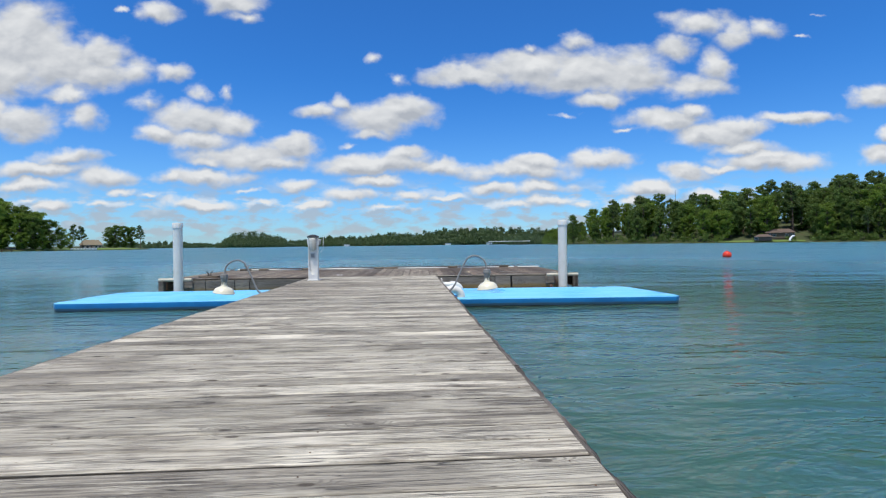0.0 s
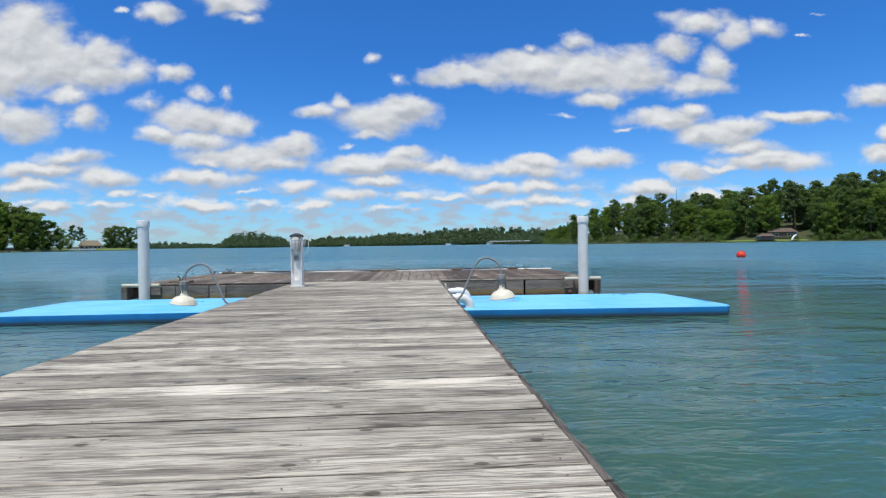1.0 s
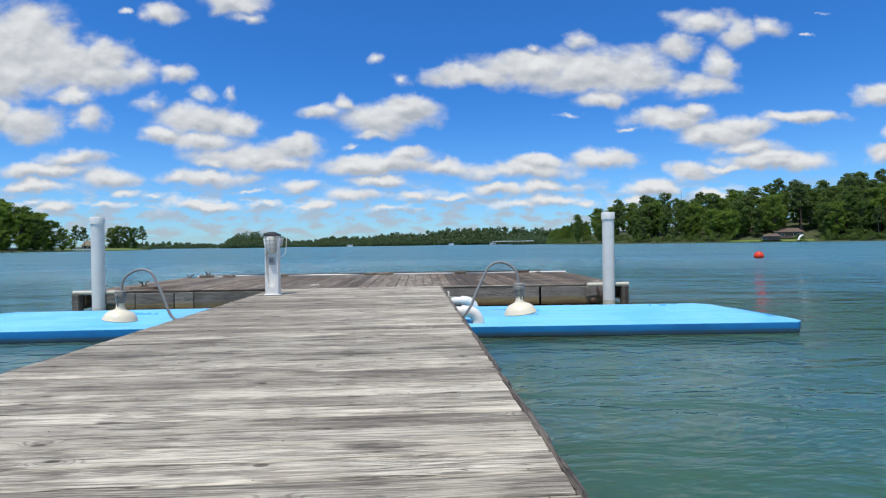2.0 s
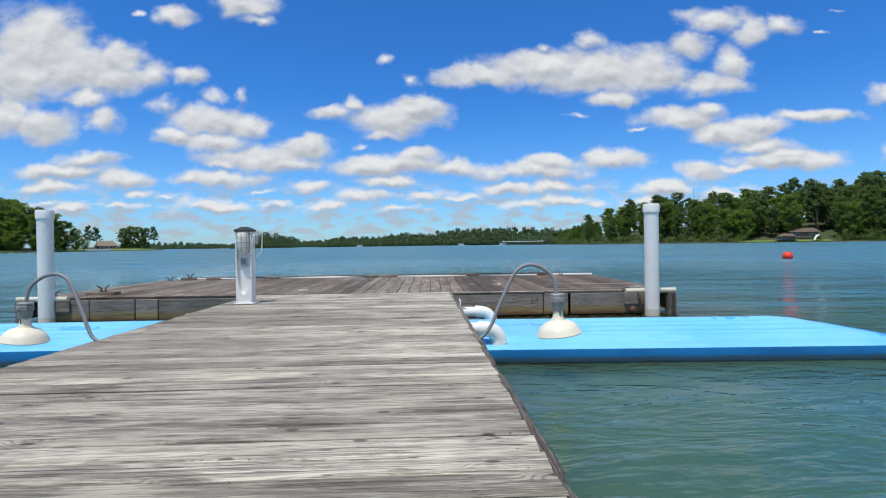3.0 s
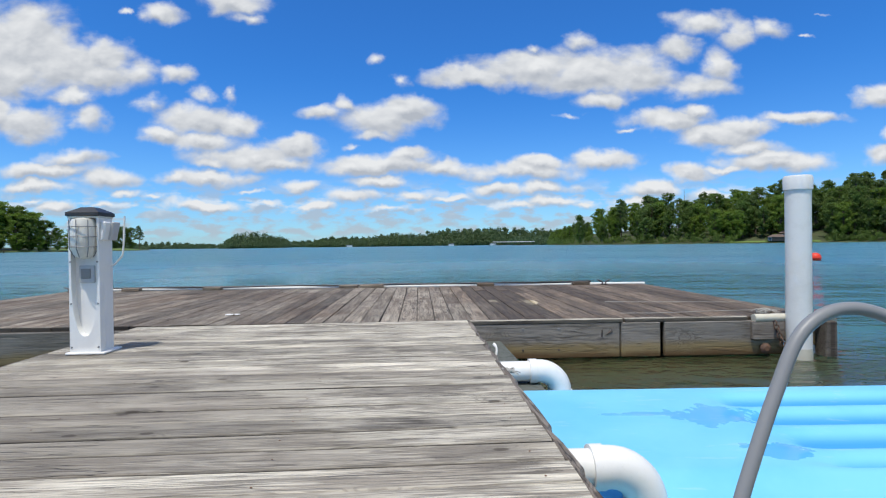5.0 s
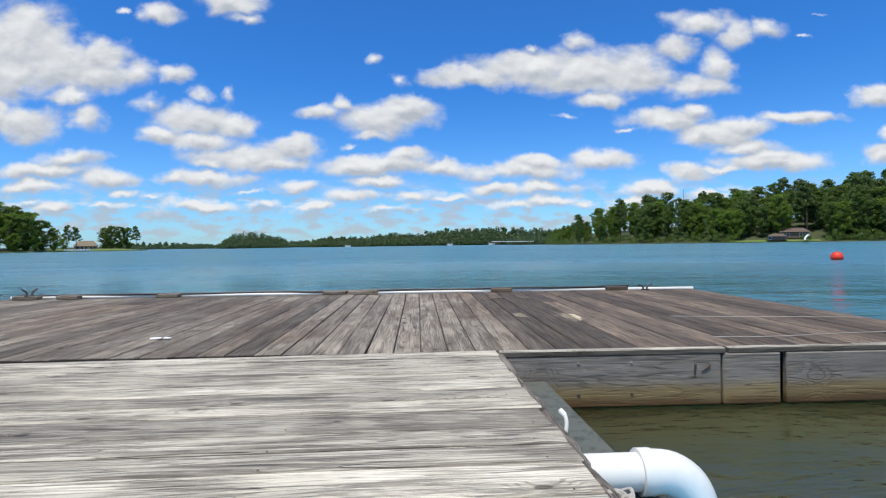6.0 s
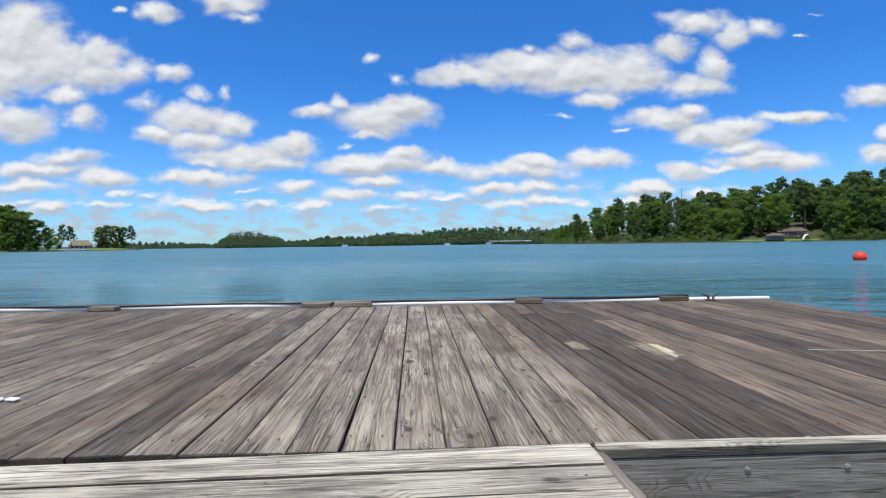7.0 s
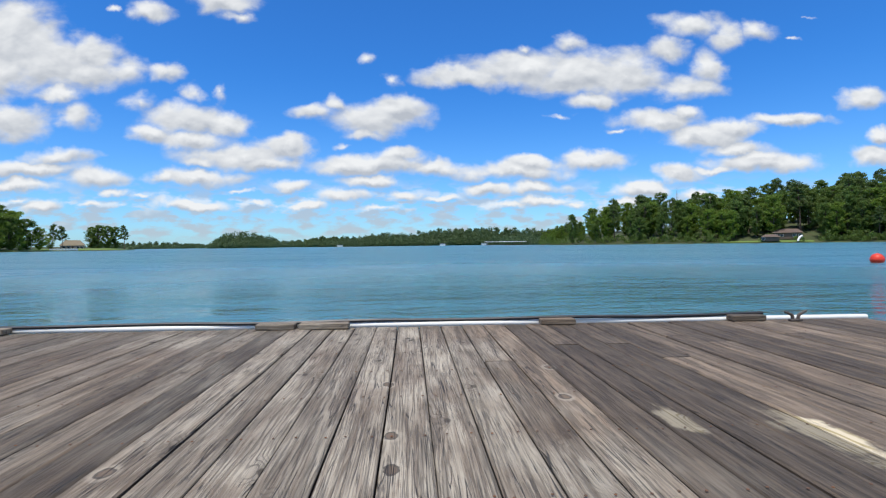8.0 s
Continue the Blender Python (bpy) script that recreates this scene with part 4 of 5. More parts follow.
# ---- the walkway ----
WALK = thing("walkway", "weathered grey wooden dock walkway over the lake", "walkway", (0, 0, DECK), kind="structure")
WALK.matrix_basis = pose(0, 0, DECK, -0.1, 0, 0.6)
WIDE, LONG = 2.66, 16.0


def board_mesh(length, width, thick, seed, segs=3):
    """A plank along x with eased edges and slightly uneven ends."""
    r = random.Random(seed)
    c = 0.0055
    bm = bmesh.new()
    rings = []
    for k in range(segs + 1):
        x = -length / 2 + length * k / segs
        dy, dz = r.uniform(-0.0025, 0.0025), r.uniform(-0.002, 0.002)
        prof = ((-width / 2, -thick), (-width / 2, -c), (-width / 2 + c * 1.3, 0), (width / 2 - c * 1.3, 0), (width / 2, -c), (width / 2, -thick))
        skew = r.uniform(-0.004, 0.004) if k in (0, segs) else 0
        rings.append([bm.verts.new((x + skew * (1 if y > 0 else -1), y + dy, z + dz)) for y, z in prof])
    for a, b in zip(rings, rings[1:]):
        for i in range(6):
            j = (i + 1) % 6
            bm.faces.new((a[i], a[j], b[j], b[i]))
    bm.faces.new(rings[0]), bm.faces.new(rings[-1][::-1])
    return mesh_of("board", bm)


_boards = {}


def board(parent, length, width, center, turn, rng, material, thick=0.038, name="board"):
    key = (round(length, 2), round(width, 3), rng.randrange(3), material.name)
    if key not in _boards:
        _boards[key] = board_mesh(length, width, thick, hash((key[0], key[1], key[2])) % 1000)
        _boards[key].materials.append(material)
    ob = new(name, _boards[key])
    ob.parent = parent
    ob.matrix_basis = pose(*center, 0, 0, turn)
    return ob


# frame under the walkway
for x in (-WIDE + 0.10, -WIDE * 0.66, -WIDE * 0.33, -0.08):
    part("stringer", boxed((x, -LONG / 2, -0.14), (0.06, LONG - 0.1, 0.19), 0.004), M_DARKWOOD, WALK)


def splintered(length, seed):
    """A worn edge board along y, its top arris chewed and uneven."""
    r = random.Random(seed)
    bm = bmesh.new()
    rings = []
    n = int(length / 0.05)
    bite = 0.0
    for k in range(n + 1):
        bite = 0.6 * bite + (r.uniform(0.008, 0.03) if r.random() < 0.10 else r.uniform(0, 0.003))
        y = -length * k / n
        prof = ((-0.021, -0.15), (-0.021, -0.006), (-0.015, r.uniform(-0.003, 0.002)), (0.012 - bite * 0.8, r.uniform(-0.004, 0.002)), (0.021 - bite * 0.4, -0.010 - bite), (0.021, -0.15))
        rings.append([bm.verts.new((px + 0.002 * math.sin(k * 0.7), y, pz)) for px, pz in prof])
    for a, b in zip(rings, rings[1:]):
        for i in range(6):
            bm.faces.new((a[i], a[(i + 1) % 6], b[(i + 1) % 6], b[i]))
    bm.faces.new(rings[0]), bm.faces.new(rings[-1][::-1])
    bmesh.ops.rotate(bm, cent=(0, 0, 0), matrix=Matrix.Rotation(radians(90), 3, "Z"), verts=bm.verts)
    return bm


for side in (0.022, -WIDE - 0.024):
    for k, (start, length) in enumerate(((0.0, 3.64), (3.645, 4.86), (8.51, 3.64), (12.155, 3.8))):
        rim = part("rim_board", splintered(length, 40 + k + int(side < 0) * 9), M_RIM, WALK, "grey splintered edge board", at=(side + 0.003 * (k % 2), -start - 0.01, -0.008 - 0.002 * k))
        rim.rotation_euler.z = radians(-90)
part("edge_beam", boxed((0.165, -0.90, -0.20), (0.23, 1.72, 0.06), 0.008), M_STONE, WALK, "speckled grey ledge beam")
part("edge_beam", boxed((-WIDE - 0.165, -0.90, -0.20), (0.23, 1.72, 0.06), 0.008), M_STONE, WALK, "speckled grey ledge beam")
for k in range(6):
    part("float_drum", boxed((-WIDE / 2, -1.5 - 2.5 * k, -0.36), (2.2, 1.2, 0.35), 0.06), M_DRUM, WALK)

# ---- the swim platform at its end ----
PX0, PX1, PDEEP = -5.80, 3.06, 3.67
PLAT = thing("platform", "weathered brown-grey floating wooden dock platform", "platform", (0, 0, DECK), kind="structure")
PLAT.matrix_basis = pose(0, 0, DECK, 0, 0, -1.0)
for k in range(9):
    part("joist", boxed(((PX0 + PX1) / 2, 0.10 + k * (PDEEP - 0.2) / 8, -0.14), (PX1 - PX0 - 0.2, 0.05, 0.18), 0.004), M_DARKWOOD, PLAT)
for k in range(4):
    part("float_drum", boxed((PX0 + 1.1 + k * 2.2, PDEEP / 2, -0.37), (1.7, 3.2, 0.3), 0.06), M_DRUM, PLAT)
for x0, x1 in ((-5.32, -4.87), (-4.86, -4.26), (-4.245, -3.95), (-3.935, -2.70), (-2.69, -0.01), (0.0, 1.272), (1.285, 1.615), (1.650, 2.66)):
    part("fascia_board", boxed(((x0 + x1) / 2, -0.022, -0.178), (x1 - x0, 0.042, 0.285), 0.006), M_FASCIA, PLAT)
for x in (0.46, 0.76):
    part("lag_bolt", lathe(bmesh.new(), [(0.009, 0), (0.009, 0.004), (0.001, 0.006)], 8, (x, -0.043, -0.075), (90, 0)), M_GALV, PLAT)
    part("lag_bolt", lathe(bmesh.new(), [(0.009, 0), (0.009, 0.004), (0.001, 0.006)], 8, (x, -0.043, -0.25), (90, 0)), M_IRON, PLAT)
part("staple", sweep(bmesh.new(), [(1.12, -0.044, -0.15), (1.123, -0.048, -0.09)], 0.006, 6), M_IRON, PLAT, "dark iron staple in the fascia")
part("staple", sweep(bmesh.new(), [(1.16, -0.044, -0.13), (1.20, -0.047, -0.10), (1.205, -0.045, -0.09)], 0.006, 6), M_IRON, PLAT, "dark iron staple in the fascia")
part("cap_strip", boxed((0.66, -0.018, -0.018), (1.28, 0.055, 0.035), 0.006), M_WALK, PLAT, "pale timber cap strip")
part("cap_strip", boxed((1.84, -0.012, -0.018), (1.04, 0.05, 0.035), 0.006), M_WALK, PLAT, "pale timber cap strip")
part("rear_board", boxed(((PX0 + PX1) / 2, PDEEP + 0.02, -0.16), (PX1 - PX0, 0.04, 0.26), 0.006), M_FASCIA, PLAT)
for x, s in ((PX0, -1), (PX1, 1)):
    part("side_board", boxed((x + 0.021 * s, PDEEP / 2, -0.16), (0.042, PDEEP, 0.26), 0.006), M_FASCIA, PLAT)
    # open corner pocket that holds the pile
    cx = x - s * 0.34
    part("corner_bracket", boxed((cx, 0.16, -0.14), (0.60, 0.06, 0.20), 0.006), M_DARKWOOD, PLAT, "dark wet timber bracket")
    part("corner_block", boxed((x - s * 0.54, -0.062, -0.115), (0.29, 0.036, 0.15), 0.006), M_RIM, PLAT, "dark grey timber block")
    part("corner_post", boxed((x - s * 0.05, -0.06, -0.19), (0.10, 0.14, 0.30), 0.008), M_RIM, PLAT, "dark grey timber corner post")
    roller = part("fender_pipe", sweep(bmesh.new(), [(x - s * 0.66, -0.05, -0.015), (x + s * 0.02, -0.05, -0.012)], 0.036, 14), M_PVC_OLD, PLAT, "white plastic bumper pipe along the edge", True)
# rear bumper pipe with its dark cable
part("bumper_pipe", sweep(bmesh.new(), [(PX0 + 0.3, PDEEP + 0.05, 0.015), (PX1 - 0.02, PDEEP + 0.05, 0.000)], 0.022, 12), M_PVC, PLAT, "white plastic bumper pipe", True)
part("cable", sweep(bmesh.new(), smooth_line([(PX0 + 0.4 + k * 0.76, PDEEP + 0.04 + 0.012 * math.sin(k * 2.1), 0.040 + 0.005 * math.sin(k * 3.3)) for k in range(11)], 4), 0.014, 6), M_BLACK, PLAT, "black cable along the rear edge", True)
for x, w in ((-5.25, 0.30), (-4.75, 0.26), (-3.55, 0.26), (-1.52, 0.28), (-1.17, 0.36), (0.56, 0.26), (2.02, 0.26)):
    part("edge_block", boxed((x, PDEEP - 0.03, 0.022), (w, 0.10, 0.042), 0.006, random.uniform(-1, 1)), M_DECK, PLAT, "weathered wooden block")


def cleat(x, y, z, turn, rise=0.6):
    c = thing("dock_cleat", "dark iron dock cleat with two upturned horns", "cleat", (0, 0, 0), "dock cleats")
    c.matrix_basis = pose(x, y, z, 0, 0, turn)
    part("base", boxed((0, 0, 0.008), (0.10, 0.04, 0.016), 0.004), M_IRON, c)
    for s in (-1, 1):
        part("horn", sweep(bmesh.new(), smooth_line([(0.025 * s, 0, 0.01), (0.03 * s, 0, 0.03 + 0.02 * rise), (0.075 * s - 0.02 * s * rise, 0, 0.04 + 0.035 * rise), (0.12 * s - 0.035 * s * rise, 0, 0.044 + 0.05 * rise)], 4), [0.012] * 8 + [0.010] * 4 + [0.006], 8), M_IRON, c, smooth=True)
    return c


cleat(-4.95, 0.50, DECK + 0.042, 55, 1.0)
single("cleat_block", boxed((-4.95, 0.50, DECK + 0.021), (0.42, 0.14, 0.042), 0.006), M_DECK, "weathered wooden block under a cleat", "block")
cleat(-5.15, 3.72, DECK + 0.043, 45, 1.0)
cleat(-5.6, 0.42, DECK + 0.0, 10)
cleat(-5.55, 3.70, DECK + 0.0, 5)
cleat(2.42, 3.53, DECK + 0.0, 8)


# ---- piles ----
def pile(x, y, top):
    p = thing("pile", "white plastic pipe pile with a pale cap", "pile", (x, y, 0), "mooring piles")
    part("pipe", lathe(bmesh.new(), [(0.001, -1.2), (0.094, -1.2), (0.094, top - 0.02), (0.001, top - 0.02)], 28), M_PVC, p, smooth=True)
    part("cap", lathe(bmesh.new(), [(0.094, top - 0.115), (0.105, top - 0.115), (0.107, top - 0.02), (0.098, top), (0.001, top + 0.006)], 28), M_PVC, p, smooth=True)
    part("waterline_growth", lathe(bmesh.new(), [(0.0945, -0.1), (0.0965, 0.0), (0.0965, 0.05), (0.0945, 0.09)], 28), M_PVC_OLD, p, "yellowed waterline band", True)
    return p


pile(2.726, -0.18, 1.50)
pile(-5.40, 0.0, 1.525)


# ---- power pedestal ----
def pedestal(x, y):
    p = thing("power_pedestal", "white dock power pedestal with caged lamp and black cap", "pedestal", (x, y, DECK + 0.006))
    w, d, h = 0.178, 0.142, 0.82
    part("body", boxed((0, 0.022, h / 2), (w, d - 0.044, h), 0.005), M_PEDESTAL, p)
    # front skirt with a deep rounded recess
    bm = bmesh.new()
    inner = []
    for k in range(13):
        f = k / 12
        inner.append((0.076 * math.sin(f * math.pi / 2) ** 0.9, 0.105 + 0.36 * f * f))
    curve = [(px, pz) for px, pz in inner[::-1]] + [(-px, pz) for px, pz in inner[1:]]
    pts = [(-w / 2, h), (-w / 2, 0.0), (w / 2, 0.0), (w / 2, h), (0.076, h)] + curve + [(-0.076, h)]
    face = bm.faces.new([bm.verts.new((px, -d / 2, pz)) for px, pz in pts])
    ext = bmesh.ops.extrude_face_region(bm, geom=[face])
    bmesh.ops.translate(bm, vec=(0, 0.045, 0), verts=[v for v in ext["geom"] if isinstance(v, bmesh.types.BMVert)])
    part("front_panel", bm, M_PEDESTAL, p)
    part("base_flange", boxed((0.01, 0, 0.005), (w + 0.05, d + 0.05, 0.012), 0.003), M_PEDESTAL, p)
    for sx in (-1, 1):
        for sz in (0.04, 0.30, 0.55):
            part("screw", lathe(bmesh.new(), [(0.006, 0), (0.006, 0.003), (0.001, 0.005)], 8, (sx * 0.078, -d / 2, sz), (90, 0)), M_GREY, p)
    # lamp jar under the cap, with a wire guard
    jar = part("lamp_lens", lathe(bmesh.new(), [(0.001, 0.565), (0.030, 0.570), (0.056, 0.592), (0.070, 0.63), (0.074, 0.69), (0.073, 0.77), (0.060, 0.805), (0.001, 0.82)], 20, (-0.006, -0.058, 0)), M_LENS, p, "frosted lamp lens", True)
    for k in range(5):
        a = math.pi + math.pi * k / 4
        part("guard_wire", sweep(bmesh.new(), [(0.077 * math.cos(a), -0.062 + 0.077 * math.sin(a), z) if z > 0.62 else (0.050 * math.cos(a), -0.062 + 0.050 * math.sin(a), z) for z in (0.578, 0.63, 0.70, 0.76, 0.80)], 0.0028, 6), M_GREY, jar)
    for z in (0.64, 0.70, 0.76):
        part("guard_ring", sweep(bmesh.new(), arc((0, -0.062, z), 0.078, 180, 360, 12, (1, 0, 0), (0, 1, 0)), 0.0028, 6), M_GREY, jar)
    meter = part("meter", boxed((-0.004, -0.030, 0.475), (0.088, 0.02, 0.105), 0.004), M_METER, p, "pale grey meter box")
    part("meter_window", boxed((-0.008, -0.042, 0.478), (0.055, 0.006, 0.06), 0.002), M_GREY, meter)
    part("outlet_cover", boxed((-w / 2 - 0.008, -0.005, 0.745), (0.022, 0.09, 0.11), 0.006, 0, 0, -6), M_PEDESTAL, p, "hinged outlet cover")
    part("outlet_cover", boxed((w / 2 + 0.012, -0.030, 0.735), (0.028, 0.06, 0.115), 0.006, 0, 0, 10), M_PEDESTAL, p, "hinged outlet cover")
    part("outlet_cover", boxed((w / 2 + 0.034, 0.030, 0.735), (0.020, 0.07, 0.115), 0.005, 0, 0, 12), M_METER, p, "raised grey outlet cover")
    bm = bmesh.new()
    v = [bm.verts.new(q) for q in ((-0.10, -0.085, 0.845), (0.10, -0.085, 0.845), (0.10, 0.085, 0.845), (-0.10, 0.085, 0.845), (-0.035, -0.03, 0.880), (0.035, -0.03, 0.880), (0.035, 0.03, 0.880), (-0.035, 0.03, 0.880))]
    for f in ((3, 2, 1, 0), (0, 1, 5, 4), (1, 2, 6, 5), (2, 3, 7, 6), (3, 0, 4, 7), (4, 5, 6, 7)):
        bm.faces.new([v[i] for i in f])
    part("cap", bm, M_BLACK, p, "black pyramid cap")
    part("cap_rim", boxed((0, 0, 0.835), (0.20, 0.17, 0.024), 0.005), M_BLACK, p)
    part("lens_collar", boxed((0, 0, 0.822), (w + 0.008, d + 0.008, 0.02), 0.004), M_LENS, p)
    part("hose_hook", sweep(bmesh.new(), [(0.085, 0.05, 0.52), (0.115, 0.04, 0.528), (0.168, 0.02, 0.575), (0.178, 0.02, 0.592), (0.184, 0.02, 0.66), (0.192, 0.02, 0.825)], 0.0055, 8), M_PVC, p, "thin white bent rod", True)
    return p


pedestal(-2.39, -1.06)


# ---- gooseneck lamps ----
def gooseneck_lamp(x, y, z, mirror, reach):
    g = thing("dock_lamp", "cream enamel dome dock lamp on a grey gooseneck", "lamp", (0, 0, 0), "gooseneck dock lamps")
    g.location = (x, y, z)
    s = mirror
    r0 = 0.334
    dome = part("shade", lathe(bmesh.new(), [(0.146, -0.004), (0.158, -0.006), (0.161, 0.000), (0.156, 0.008), (0.145, 0.034), (0.127, 0.060), (0.101, 0.080), (0.070, 0.093), (0.048, 0.100), (0.042, 0.112),
                                              (0.036, 0.104), (0.068, 0.087), (0.097, 0.074), (0.122, 0.055), (0.138, 0.030), (0.146, -0.004)], 36, (0, 0, r0), (0, -7.0 * s)), M_ENAMEL, g, "cream enamel dome shade", True)
    part("neck", lathe(bmesh.new(), [(0.054, 0.092), (0.045, 0.108), (0.037, 0.135), (0.033, 0.165), (0.034, 0.172), (0.001, 0.172)], 24, (0, 0, r0), (0, -2.0 * s)), M_ENAMEL, g, "slotted cream neck", True)
    for k in range(6):
        a = k * math.tau / 6 + 0.5
        part("slot", boxed((0.0355 * math.cos(a), 0.0355 * math.sin(a), r0 + 0.142), (0.006, 0.009, 0.045), 0.002, math.degrees(a)), M_BLACK, g)
    part("socket", lathe(bmesh.new(), [(0.001, 0.168), (0.040, 0.168), (0.047, 0.19), (0.047, 0.225), (0.001, 0.225)], 24, (0, 0, r0), (0, -2.0 * s)), M_GALV, g, "dark grey socket", True)
    collar = part("collar", lathe(bmesh.new(), [(0.001, 0.224), (0.052, 0.224), (0.057, 0.231), (0.057, 0.262), (0.052, 0.267), (0.055, 0.270), (0.055, 0.284), (0.048, 0.29), (0.001, 0.29)], 8, (0, 0, r0), (0, -2.0 * s)), M_GALV, g, "galvanised screw collar")
    part("bolt", lathe(bmesh.new(), [(0.014, 0), (0.014, 0.012), (0.001, 0.014)], 10, (0, -0.055, r0 + 0.247), (90, 0)), M_GALV, collar)
    way = ((-0.012, 0, 0.605), (-0.03, 0.02, 0.73), (-0.10, 0.05, 0.805), (-0.20, 0.06, 0.832), (-0.295, 0.05, 0.79), (-0.365, 0.03, 0.675), (-0.445, 0.0, 0.515), (-0.492, -0.02, 0.41), (-0.552, -0.035, 0.335), (-reach, -0.045, 0.30))
    part("gooseneck", sweep(bmesh.new(), smooth_line([(q[0] * s, q[1], q[2]) for q in way], 6), 0.0135, 10), M_GREY, g, "grey flexible conduit arm", True)
    part("mount", boxed((-reach * s, -0.045, 0.29), (0.03, 0.08, 0.08), 0.006), M_GALV, g)
    return g


gooseneck_lamp(0.655, -3.425, 0, 1, 0.605)
gooseneck_lamp(-3.365, -3.105, -0.03, -1, 0.68)


# ---- blue flotation tanks ----
def tank(x, y, z, turn, mirror, label):
    """A moulded boat-lift tank: low rim, raised deck with long soft ribs, rounded far corner, sunk in the water."""
    t = thing("boat_lift_tank", label, "float", (x, y, z), "boat lift tanks")
    t.rotation_euler.z = radians(turn)
    s, depth = mirror, 1.46

    def ease(v, lo, hi):
        v = min(max((v - lo) / (hi - lo), 0.0), 1.0)
        return v * v * (3 - 2 * v)

    def far_end(py):
        bend = 0.10 * ease(py, 0.10, 0.0) + 0.26 * ease(py, depth - 0.35, depth)
        return 3.86 - 0.16 * py / depth - bend

    def height(px, py):
        end = far_end(py) - px
        edge = min(py, depth - py, end)
        h = 0.080 + 0.022 * ease(edge, 0.0, 0.06)
        deck = min(ease(py, 0.14, 0.32), ease(depth - py, 0.03, 0.16), ease(end, 0.24, 0.32))
        ribbed = ease(px, 0.95, 1.15) * ease(end, 0.42, 0.55) * ease(py, 0.30, 0.36) * ease(py, 1.26, 1.20)
        return h + 0.046 * deck - 0.055 * ribbed * (0.5 - 0.5 * math.cos((py - 0.45) * math.tau / 0.26))

    rows = [0.0, 0.012, 0.03, 0.06, 0.10] + [0.14 + 0.02 * k for k in range(62)] + [depth - 0.06, depth - 0.02, depth]
    cols = [k / 60 for k in range(56)] + [0.93, 0.945, 0.96, 0.972, 0.984, 0.993, 1.0]
    verts, faces = [], []
    for py in rows:
        for c in cols:
            px = -0.35 + c * (far_end(py) + 0.35)
            verts.append((s * px, py, height(px, py)))
    n = len(cols)
    for j in range(len(rows) - 1):
        for i in range(n - 1):
            q = (j * n + i, j * n + i + 1, (j + 1) * n + i + 1, (j + 1) * n + i)
            faces.append(q if s > 0 else q[::-1])
    me = bpy.data.meshes.new("top_shell")
    me.from_pydata(verts, [], faces)
    me.shade_smooth()
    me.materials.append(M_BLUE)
    top = tagged(new("top_shell", me), "light blue ribbed top")
    top.parent = t
    # sides follow the rim down into the water
    rim = [(-0.35 + c * (far_end(0) + 0.35), 0.0) for c in cols] + [(far_end(py), py) for py in rows[1:]] + [(-0.35, depth)]
    side = bmesh.new()
    rings = []
    for level, out in ((-0.35, -0.06), (-0.02, -0.012), (0.03, 0.0), (0.080, 0.0)):
        rings.append([side.verts.new((s * (px + out * (px > 3)), py + out * (-1 if py < 0.5 else 1) * (py < 0.05 or py > depth - 0.05), level)) for px, py in rim])
    for a, b in zip(rings, rings[1:]):
        for k in range(len(rim)):
            j = (k + 1) % len(rim)
            side.faces.new((a[k], a[j], b[j], b[k]))
    part("side_shell", side, M_BLUE_SIDE, t, "deep blue sides", True)
    part("drain_plug", lathe(bmesh.new(), [(0.05, -0.004), (0.05, 0.006), (0.038, 0.010), (0.001, 0.010)], 16, (s * 3.52, 1.02, height(3.52, 1.02))), M_BLUE_SIDE, t, "round blue drain plug", True)
    return t


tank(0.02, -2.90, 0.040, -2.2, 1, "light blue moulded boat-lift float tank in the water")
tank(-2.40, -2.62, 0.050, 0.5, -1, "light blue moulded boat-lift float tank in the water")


# ---- white plumbing from the walkway to the tank ----
def elbow(y, run, z, label):
    e = thing("pvc_elbow", label, "pipe", (0, y, 0), "plumbing elbows")
    r, bend = 0.057, 0.12
    part("pipe", sweep(bmesh.new(), [(-0.05, 0, z), (run, 0, z)], r, 20), M_PVC, e, smooth=True)
    part("elbow_bend", sweep(bmesh.new(), [(run - 0.02, 0, z), (run, 0, z)] + arc((run, 0, z - bend), bend, 90, 0, 12)[1:] + [(run + bend, 0, z - bend - 0.01)], r * 1.14, 20), M_PVC, e, smooth=True)
    for x in (run - 0.03,):
        part("socket_ring", sweep(bmesh.new(), [(x - 0.03, 0, z), (x + 0.012, 0, z)], r * 1.22, 20), M_PVC, e, smooth=True)
    part("socket_ring", sweep(bmesh.new(), [(run + bend, 0, z - bend + 0.012), (run + bend, 0, z - bend - 0.03)], r * 1.22, 20), M_PVC, e, smooth=True)
    return e


elbow(-2.76, 0.19, 0.27, "white plastic pipe elbow dropping into the tank")
elbow(-1.38, 0.29, 0.24, "long white plastic pipe elbow beside the walkway")

# ---- small things on the decks ----
for pts, label in ((((1.59, 1.20, 0), (1.9, 1.13, 0), (2.4, 1.05, 0), (2.95, 0.93, 0)), "frayed white rope lying across the platform boards"),
                   (((1.40, 0.27, 0), (1.75, 0.24, 0), (2.3, 0.30, 0), (2.9, 0.33, 0)), "thin white rope lying near the platform edge")):
    single("rope", sweep(bmesh.new(), smooth_line([(x, y - 0.03, DECK + 0.004) for x, y, _ in pts], 8), 0.0030, 6), M_ROPE_OLD, label, "rope", True, group="deck ropes")



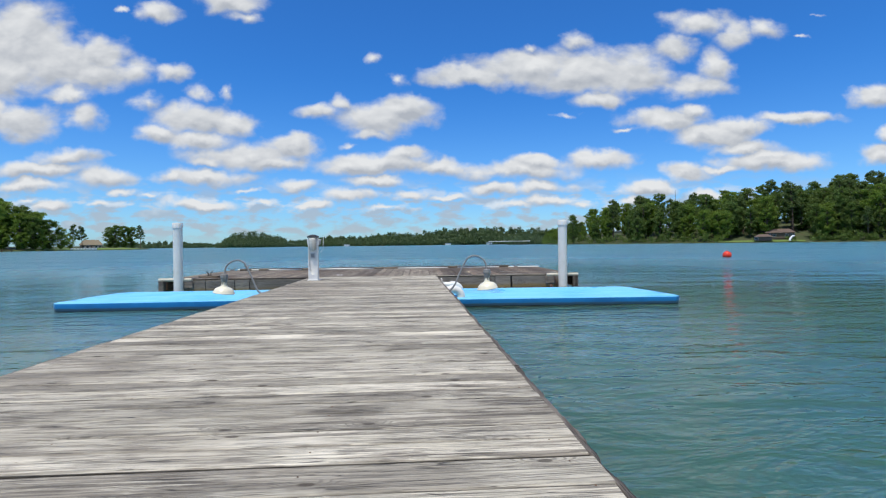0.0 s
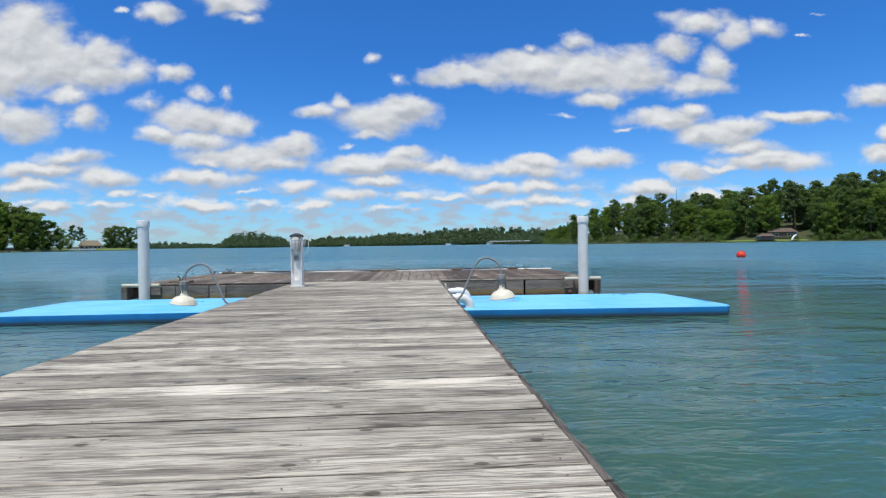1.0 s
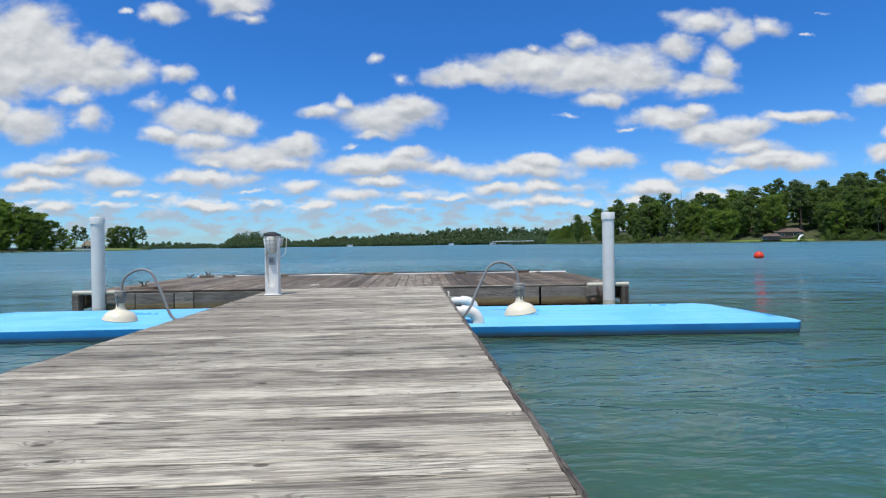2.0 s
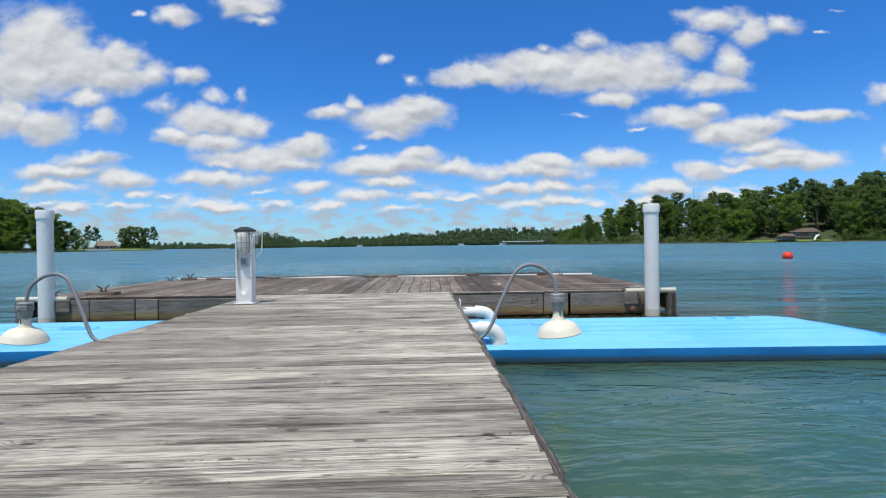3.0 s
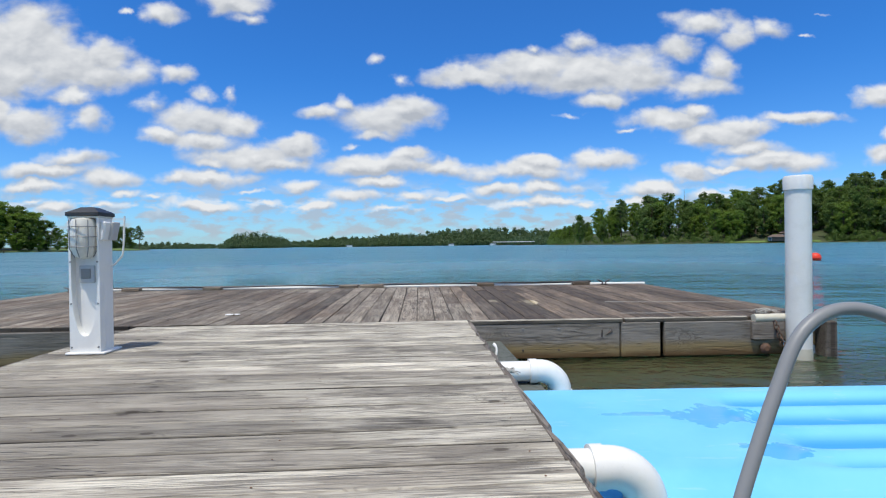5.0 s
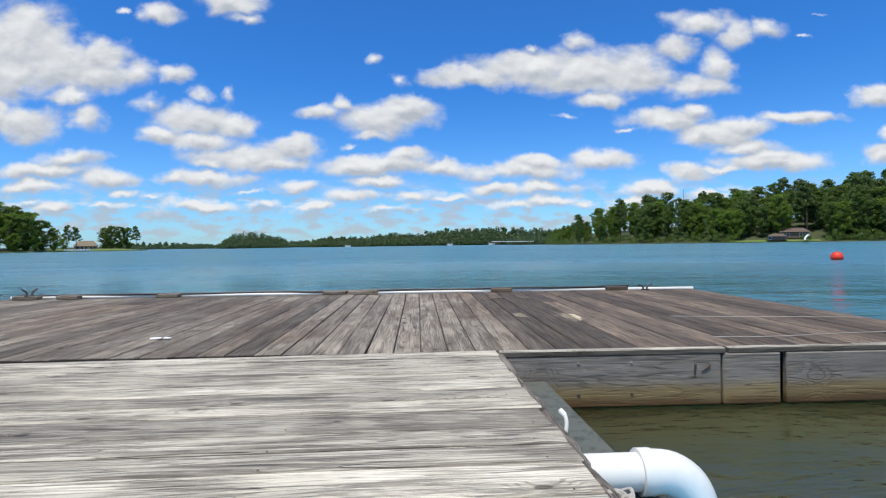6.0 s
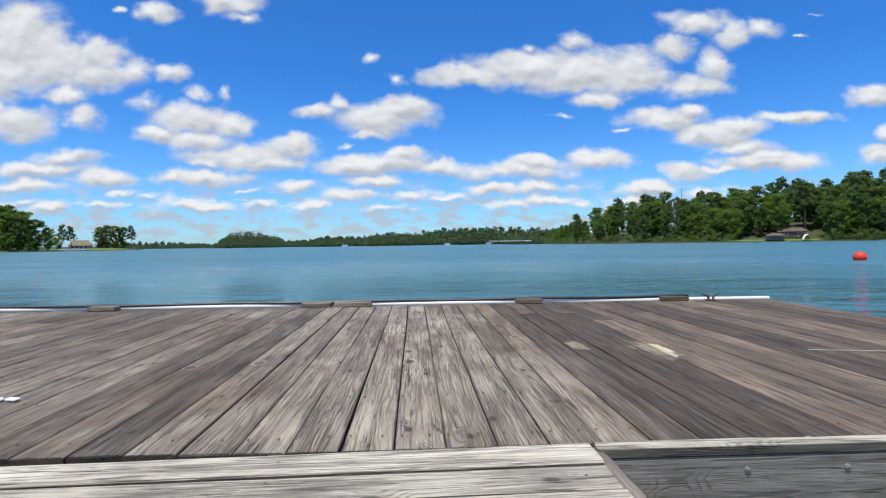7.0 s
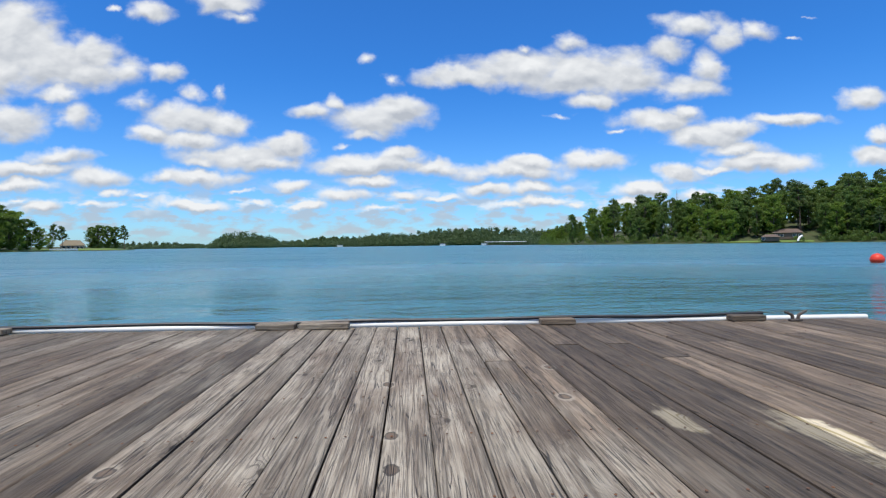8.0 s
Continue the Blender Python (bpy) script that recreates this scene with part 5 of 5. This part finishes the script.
def rope_tie(x, y, z, seed, size, label):
    """A frayed rope tied round an edge in a few loose loops."""
    r = random.Random(seed)
    t = thing("rope_tie", label, "rope", (x, y, z), "tied ropes")
    pts = []
    for k in range(26):
        a = k * 0.95
        pts.append((size * math.cos(a) * r.uniform(0.5, 1.0), size * 0.8 * math.sin(a) * r.uniform(0.5, 1.0) + 0.002 * k, size * 0.28 + size * 0.25 * math.sin(a * 1.7) + r.uniform(0, 0.01)))
    part("loops", sweep(bmesh.new(), smooth_line(pts, 4), 0.005, 6), M_ROPE_OLD, t, smooth=True)
    for k in range(7):
        a = r.uniform(0, math.tau)
        tip = (size * 1.7 * math.cos(a), size * 1.5 * math.sin(a), size * 0.3)
        part("frayed_end", sweep(bmesh.new(), smooth_line([(0, 0, size * 0.4), (tip[0] * 0.6, tip[1] * 0.6, size * 0.55), tip], 4), [0.003] * 8 + [0.001], 5), M_ROPE_OLD, t)
    return t


rope_tie(0.06, -1.72, 0.305, 3, 0.034, "frayed grey-white rope tied at the walkway edge")
strap = thing("pipe_strap", "bent white plastic strap at the walkway edge", "strap", (0.055, -1.16, 0.0))
part("band", sweep(bmesh.new(), smooth_line([(0.0, 0.0, 0.25), (0.02, 0.005, 0.29), (0.025, 0.02, 0.33), (0.012, 0.045, 0.35)], 5), [0.007] * 12 + [0.010] * 4, 8), M_PVC, strap, smooth=True)
part("screw", lathe(bmesh.new(), [(0.006, 0), (0.006, 0.003), (0.001, 0.005)], 8, (0.006, 0.0, 0.27), (0, 90)), M_GALV, strap)
rope_tie(-2.67, -1.90, 0.305, 5, 0.045, "frayed grey-white rope tied at the walkway edge")
rope_tie(2.60, 0.06, DECK - 0.005, 6, 0.07, "white rope loops lying beside the pile")

chain = thing("chain", "rusty chain hanging at the pile bracket", "chain", (2.55, -0.145, 0.0))
for k in range(6):
    ring = arc((0.012 * k, 0, 0.29 - 0.035 * k), 0.02, 0, 360, 12, (1, 0, 0) if k % 2 else (0, 1, 0))
    part("link", sweep(bmesh.new(), ring, 0.005, 6, False), M_RUST, chain, smooth=True)
part("bolt_plate", lathe(bmesh.new(), [(0.001, 0), (0.045, 0), (0.045, 0.012), (0.02, 0.03), (0.001, 0.03)], 12, (-0.06, 0.045, 0.075), (90, 0)), M_RUST, chain, "rusted round bolt plate")

single("shell_scrap", box(boxed((-2.16, 0.62, DECK + 0.008), (0.07, 0.03, 0.012), 0.005, 20), (-2.09, 0.63, DECK + 0.007), (0.05, 0.03, 0.010), 0.004, -15), M_WHITE, "small white scrap lying on the platform", "scrap")

# ---- boards, last ----
rng = random.Random(11)
y, count = -0.004, 0
while y > -LONG + 0.3:
    w = rng.choice((0.139, 0.139, 0.184, 0.134))
    ob = board(WALK, WIDE, w, (-WIDE / 2 + rng.uniform(-0.007, 0.003), y - w / 2, rng.uniform(-0.003, 0.002)), rng.uniform(-0.12, 0.12) + rng.choice((0, 180)), rng, M_WALK)
    y -= w + rng.choice((0.003, 0.004, 0.005, 0.007, 0.012))
nails = bmesh.new()
x = -5.744
while x < PX1 - 0.10:
    w = min(0.152, PX1 - x)
    mid = x + w / 2
    lean = 1.0 * max(0.0, 1 - abs(mid + 1.0) / 4.5)
    cut = rng.choice((0, 0, 0, 1)) * rng.choice((2.44, 2.84, 3.05))
    spans = ((0, cut), (cut + 0.004, PDEEP)) if cut else ((0, PDEEP),)
    for a, b in spans:
        board(PLAT, b - a - 0.002, w, (mid - math.tan(radians(lean)) * ((a + b) / 2 - 1.0), (a + b) / 2 + rng.uniform(-0.004, 0.003), rng.uniform(-0.004, 0.002)), 90 + lean + rng.uniform(-0.1, 0.1), rng, M_DECK)
    for j in range(9):
        for o in (-0.045, 0.045):
            lathe(nails, [(0.0045, 0.0), (0.004, 0.002), (0.001, 0.003)], 6, (mid + o + rng.uniform(-0.012, 0.012), 0.10 + j * (PDEEP - 0.2) / 8 + rng.uniform(-0.008, 0.008), 0.001))
    x += w + 0.0043
part("nail", nails, M_RUST, PLAT, "rusty nail heads", kind="stuff")
nails = bmesh.new()
for k in range(95):
    for sx in (-0.08, -WIDE * 0.33, -WIDE * 0.66, -WIDE + 0.10):
        lathe(nails, [(0.0032, 0.0), (0.003, 0.0015), (0.001, 0.002)], 6, (sx + rng.uniform(-0.02, 0.02), -0.05 - k * 0.163 + rng.uniform(-0.03, 0.03), 0.001))
part("nail", nails, M_RUST, WALK, "rusty nail heads", kind="stuff")
